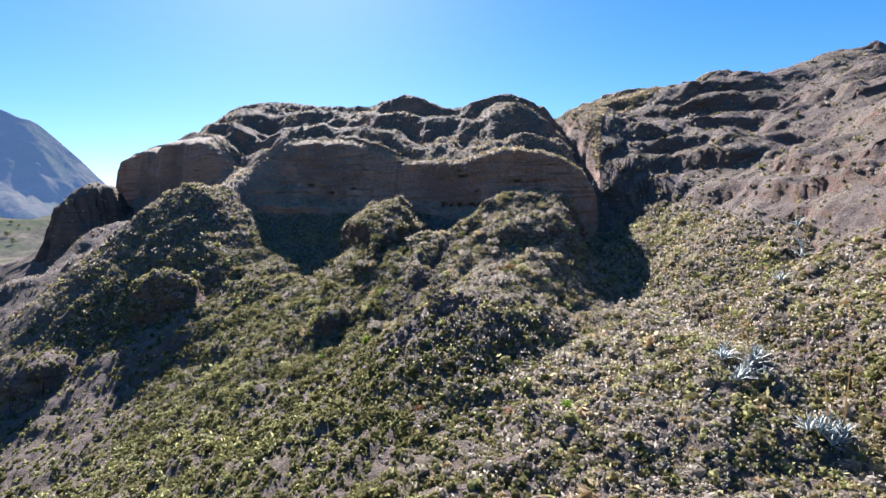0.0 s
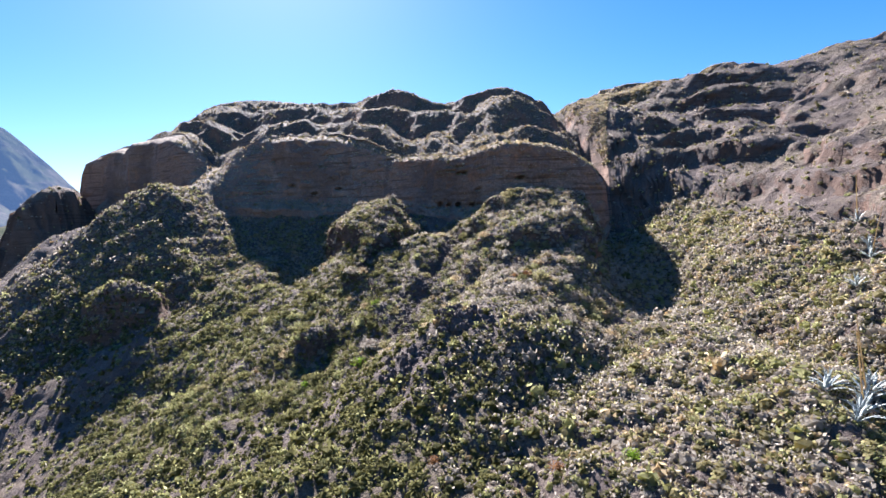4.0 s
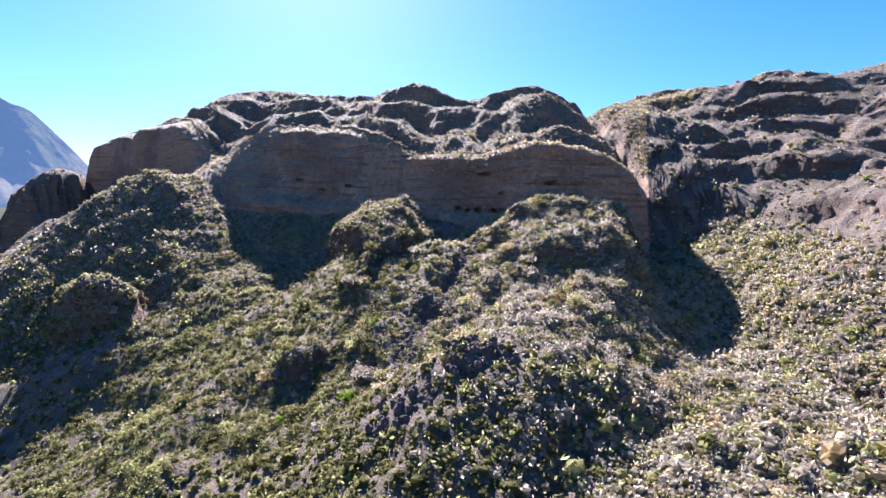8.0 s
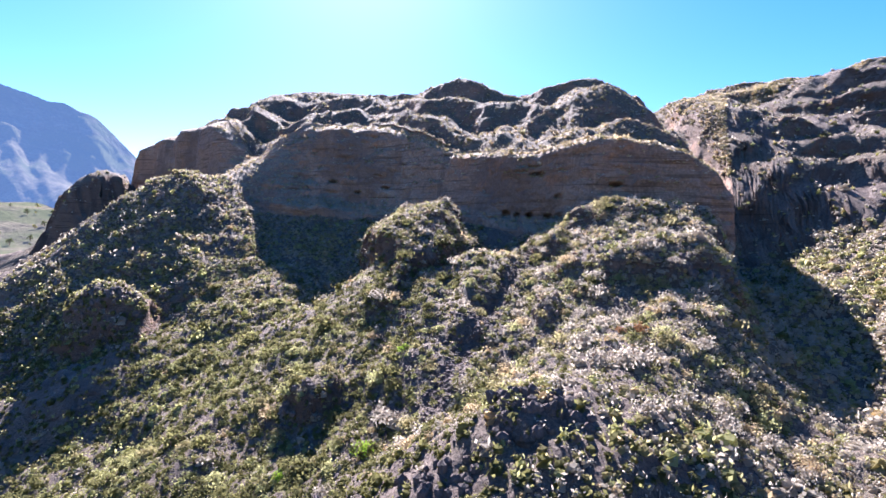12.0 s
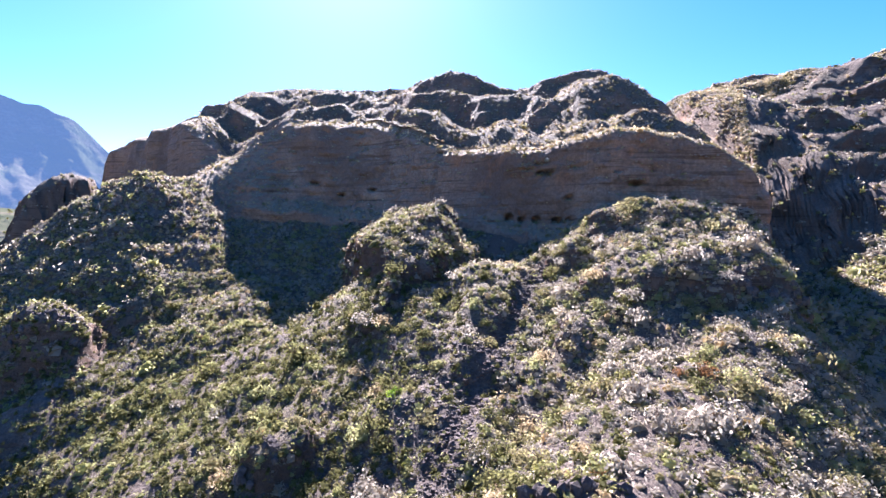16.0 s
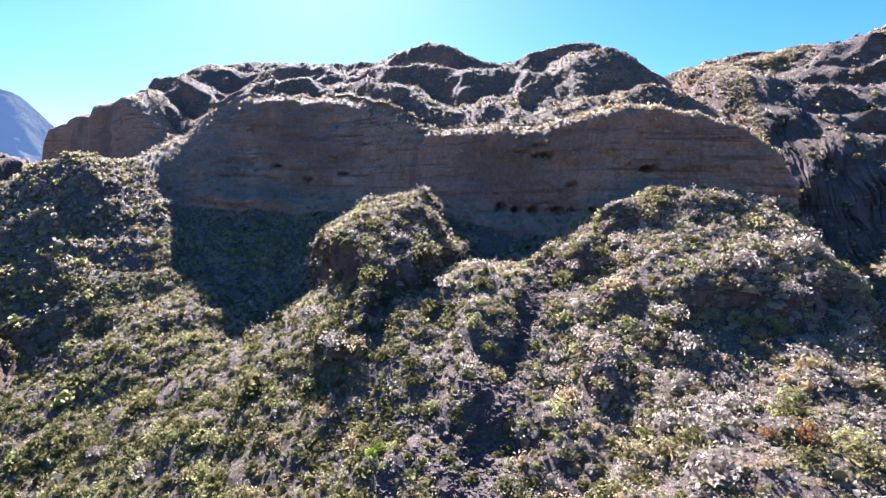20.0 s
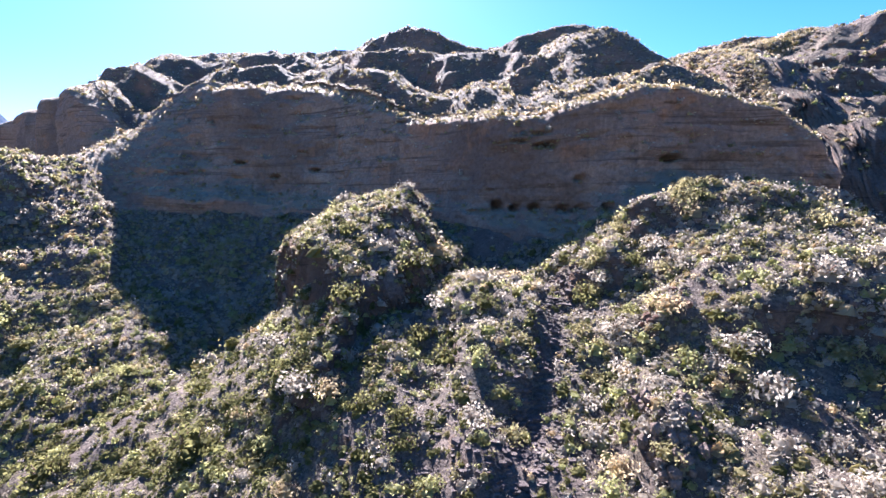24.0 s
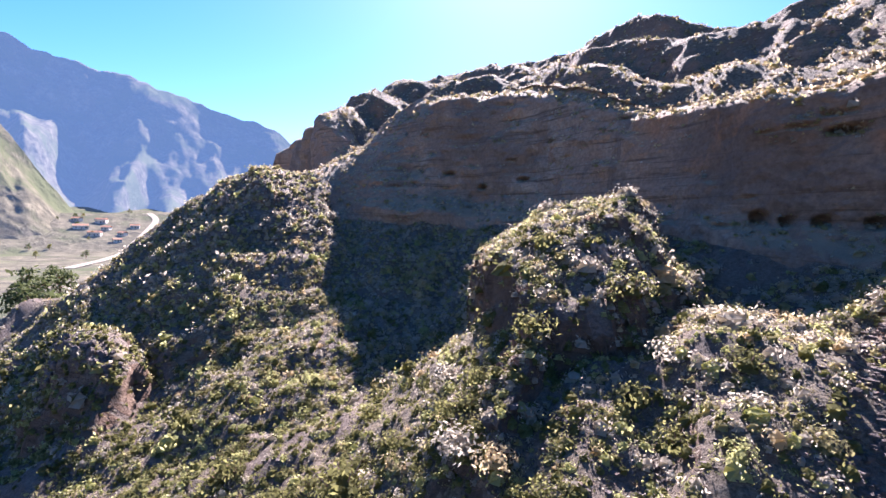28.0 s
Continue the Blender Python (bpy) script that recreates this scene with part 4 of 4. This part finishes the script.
M_WALL = stone_material("whitewash", (0.62, 0.58, 0.52))
M_ROOF = stone_material("clay_roof", (0.32, 0.17, 0.11))


def box(w, d, h):
    co = [(x * w / 2, y * d / 2, z * h) for z in (0, 1) for x, y in ((-1, -1), (1, -1), (1, 1), (-1, 1))]
    return co, [(0, 1, 5, 4), (1, 2, 6, 5), (2, 3, 7, 6), (3, 0, 4, 7), (4, 5, 6, 7), (3, 2, 1, 0)]


def gable(w, d, h):
    co = [(-w / 2, -d / 2, 0), (w / 2, -d / 2, 0), (w / 2, d / 2, 0), (-w / 2, d / 2, 0), (-w / 2, 0, h), (w / 2, 0, h)]
    return co, [(0, 1, 5, 4), (2, 3, 4, 5), (1, 2, 5, 5), (3, 0, 4, 4)]


M_DARK = stone_material("dark_opening", (0.03, 0.03, 0.035))


def roof_mesh(w, d, h, material):
    bm = bmesh.new()
    v = [bm.verts.new(p) for p in gable(w, d, h)[0]]
    for f in ((0, 1, 5, 4), (2, 3, 4, 5), (1, 2, 5), (3, 0, 4), (3, 2, 1, 0)):
        bm.faces.new([v[q] for q in f])
    me = bpy.data.meshes.new("roof")
    bm.to_mesh(me)
    bm.free()
    me.materials.append(material)
    return me


def house(x, y, w, d, h, turn):
    root = new("house", quad_mesh("house", *box(w, d, h), M_WALL))
    root.matrix_world = pose(x, y, float(valley_z(np.array(x), np.array(y))) - 0.5, 0, 0, turn)
    r = part("roof", roof_mesh(w + 0.8, d + 0.8, 0.28 * d, M_ROOF), root, "red-brown tiled roof")
    r.matrix_basis = pose(0, 0, h + 0.004)
    for k in (-0.3, 0.05, 0.32):
        o = part("window" if k != 0.05 else "door", quad_mesh("opening", *box(1.0, 0.16, 1.3 if k != 0.05 else 2.1), M_DARK), root)
        o.matrix_basis = pose(k * w, -d / 2, 1.2 if k != 0.05 else 0.5)
    return tagged(root, "small whitewashed valley house with a tiled roof", "house", "houses of the hamlet")


for x, y, w, d, h, turn in ((-560, 448, 12, 7, 4, 40), (-575, 470, 9, 6, 3.5, 25), (-590, 452, 14, 7, 4, 60), (-548, 470, 8, 6, 3.2, 10), (-602, 482, 11, 7, 4.5, 35), (-566, 497, 9, 6, 3.4, 50), (-620, 466, 10, 6, 3.6, 15), (-530, 452, 8, 5, 3.2, 70)):
    house(x, y, w, d, h, turn)

M_LEAF = leaf_material("tree_leaf", [(0.3, (0.045, 0.06, 0.025)), (0.5, (0.09, 0.11, 0.045)), (0.75, (0.17, 0.18, 0.075))], 0.35)
M_LEAF_PALE = leaf_material("pale_tree_leaf", [(0.3, (0.12, 0.12, 0.035)), (0.5, (0.2, 0.2, 0.06)), (0.75, (0.3, 0.28, 0.1))], 0.4)


def tree_parts(seed):
    """Trunk with limbs, and a crown of many leaf clumps with gaps, for a tree one metre high."""
    rs = np.random.RandomState(seed)
    co, qd, lc, lq = [], [], [], []

    def limb(a, b, wa, wb):
        k = len(co)
        for p, w in ((a, wa), ((a + b) / 2 + rs.normal(size=3) * 0.012, (wa + wb) / 2), (b, wb)):
            co.extend([p + np.array(v) * w for v in ((1, 0, 0), (0.3, 0.95, 0), (-0.8, 0.6, 0), (-0.8, -0.6, 0), (0.3, -0.95, 0))])
        for r in (0, 5):
            qd.extend([(k + r + j, k + r + (j + 1) % 5, k + r + 5 + (j + 1) % 5, k + r + 5 + j) for j in range(5)])

    top = np.array((rs.uniform(-0.05, 0.05), rs.uniform(-0.05, 0.05), 0.72))
    limb(np.zeros(3), top, 0.04, 0.014)
    for k in range(26):
        a, f = k * 2.4, rs.uniform(0.3, 1.0)
        reach = 0.34 * (1.15 - f) + rs.uniform(0.02, 0.12)
        tip = top * f + np.array((math.cos(a) * reach, math.sin(a) * reach, rs.uniform(0.02, 0.26)))
        limb(top * f * 0.9, tip, 0.012, 0.004)
        c, q = bush(seed * 40 + k, 24, 0.5, 0.8, 0)
        lq.append(q + len(lc) * len(c))
        lc.append(c * rs.uniform(0.12, 0.2) + tip)
    return (np.array(co), np.array(qd)), (np.concatenate(lc), np.concatenate(lq))


TREES = []
for k in range(3):
    tr, cr = tree_parts(600 + k)
    TREES.append((quad_mesh("trunk", *tr, M_STEM), quad_mesh("crown", *cr, M_LEAF if k < 2 else M_LEAF_PALE)))


def tree(x, y, z, h, k, rs):
    root = new("tree")
    part("trunk", TREES[k][0], root)
    part("crown", TREES[k][1], root)
    root.matrix_world = pose(x, y, z - 0.1, 0, 0, rs.rand() * 360) @ Matrix.Diagonal((h * rs.uniform(0.9, 1.25), h, h, 1))
    return tagged(root, "yellow-green leafy tree in the valley" if k == 2 else "dark green broad-crowned tree in the valley", "tree", "trees in the valley")


rs = np.random.RandomState(29)
for x, y, h, k in ((-226, 214, 21, 0), (-236, 222, 24, 1), (-219, 218, 18, 2), (-246, 227, 21, 0), (-213, 207, 13, 2), (-231, 209, 15, 1), (-250, 240, 18, 1), (-221, 229, 15, 2)):
    tree(x, y, max(height(x, y), float(valley_z(np.array(x), np.array(y)))), h, k, rs)
for k in range(46):
    x, y = rs.uniform(-640, -420), rs.uniform(340, 640)
    if np.min(np.hypot(lx - x, ly - y)) > 14:
        tree(x, y, float(valley_z(np.array(x), np.array(y))), rs.uniform(3, 7.5), rs.randint(3), rs)
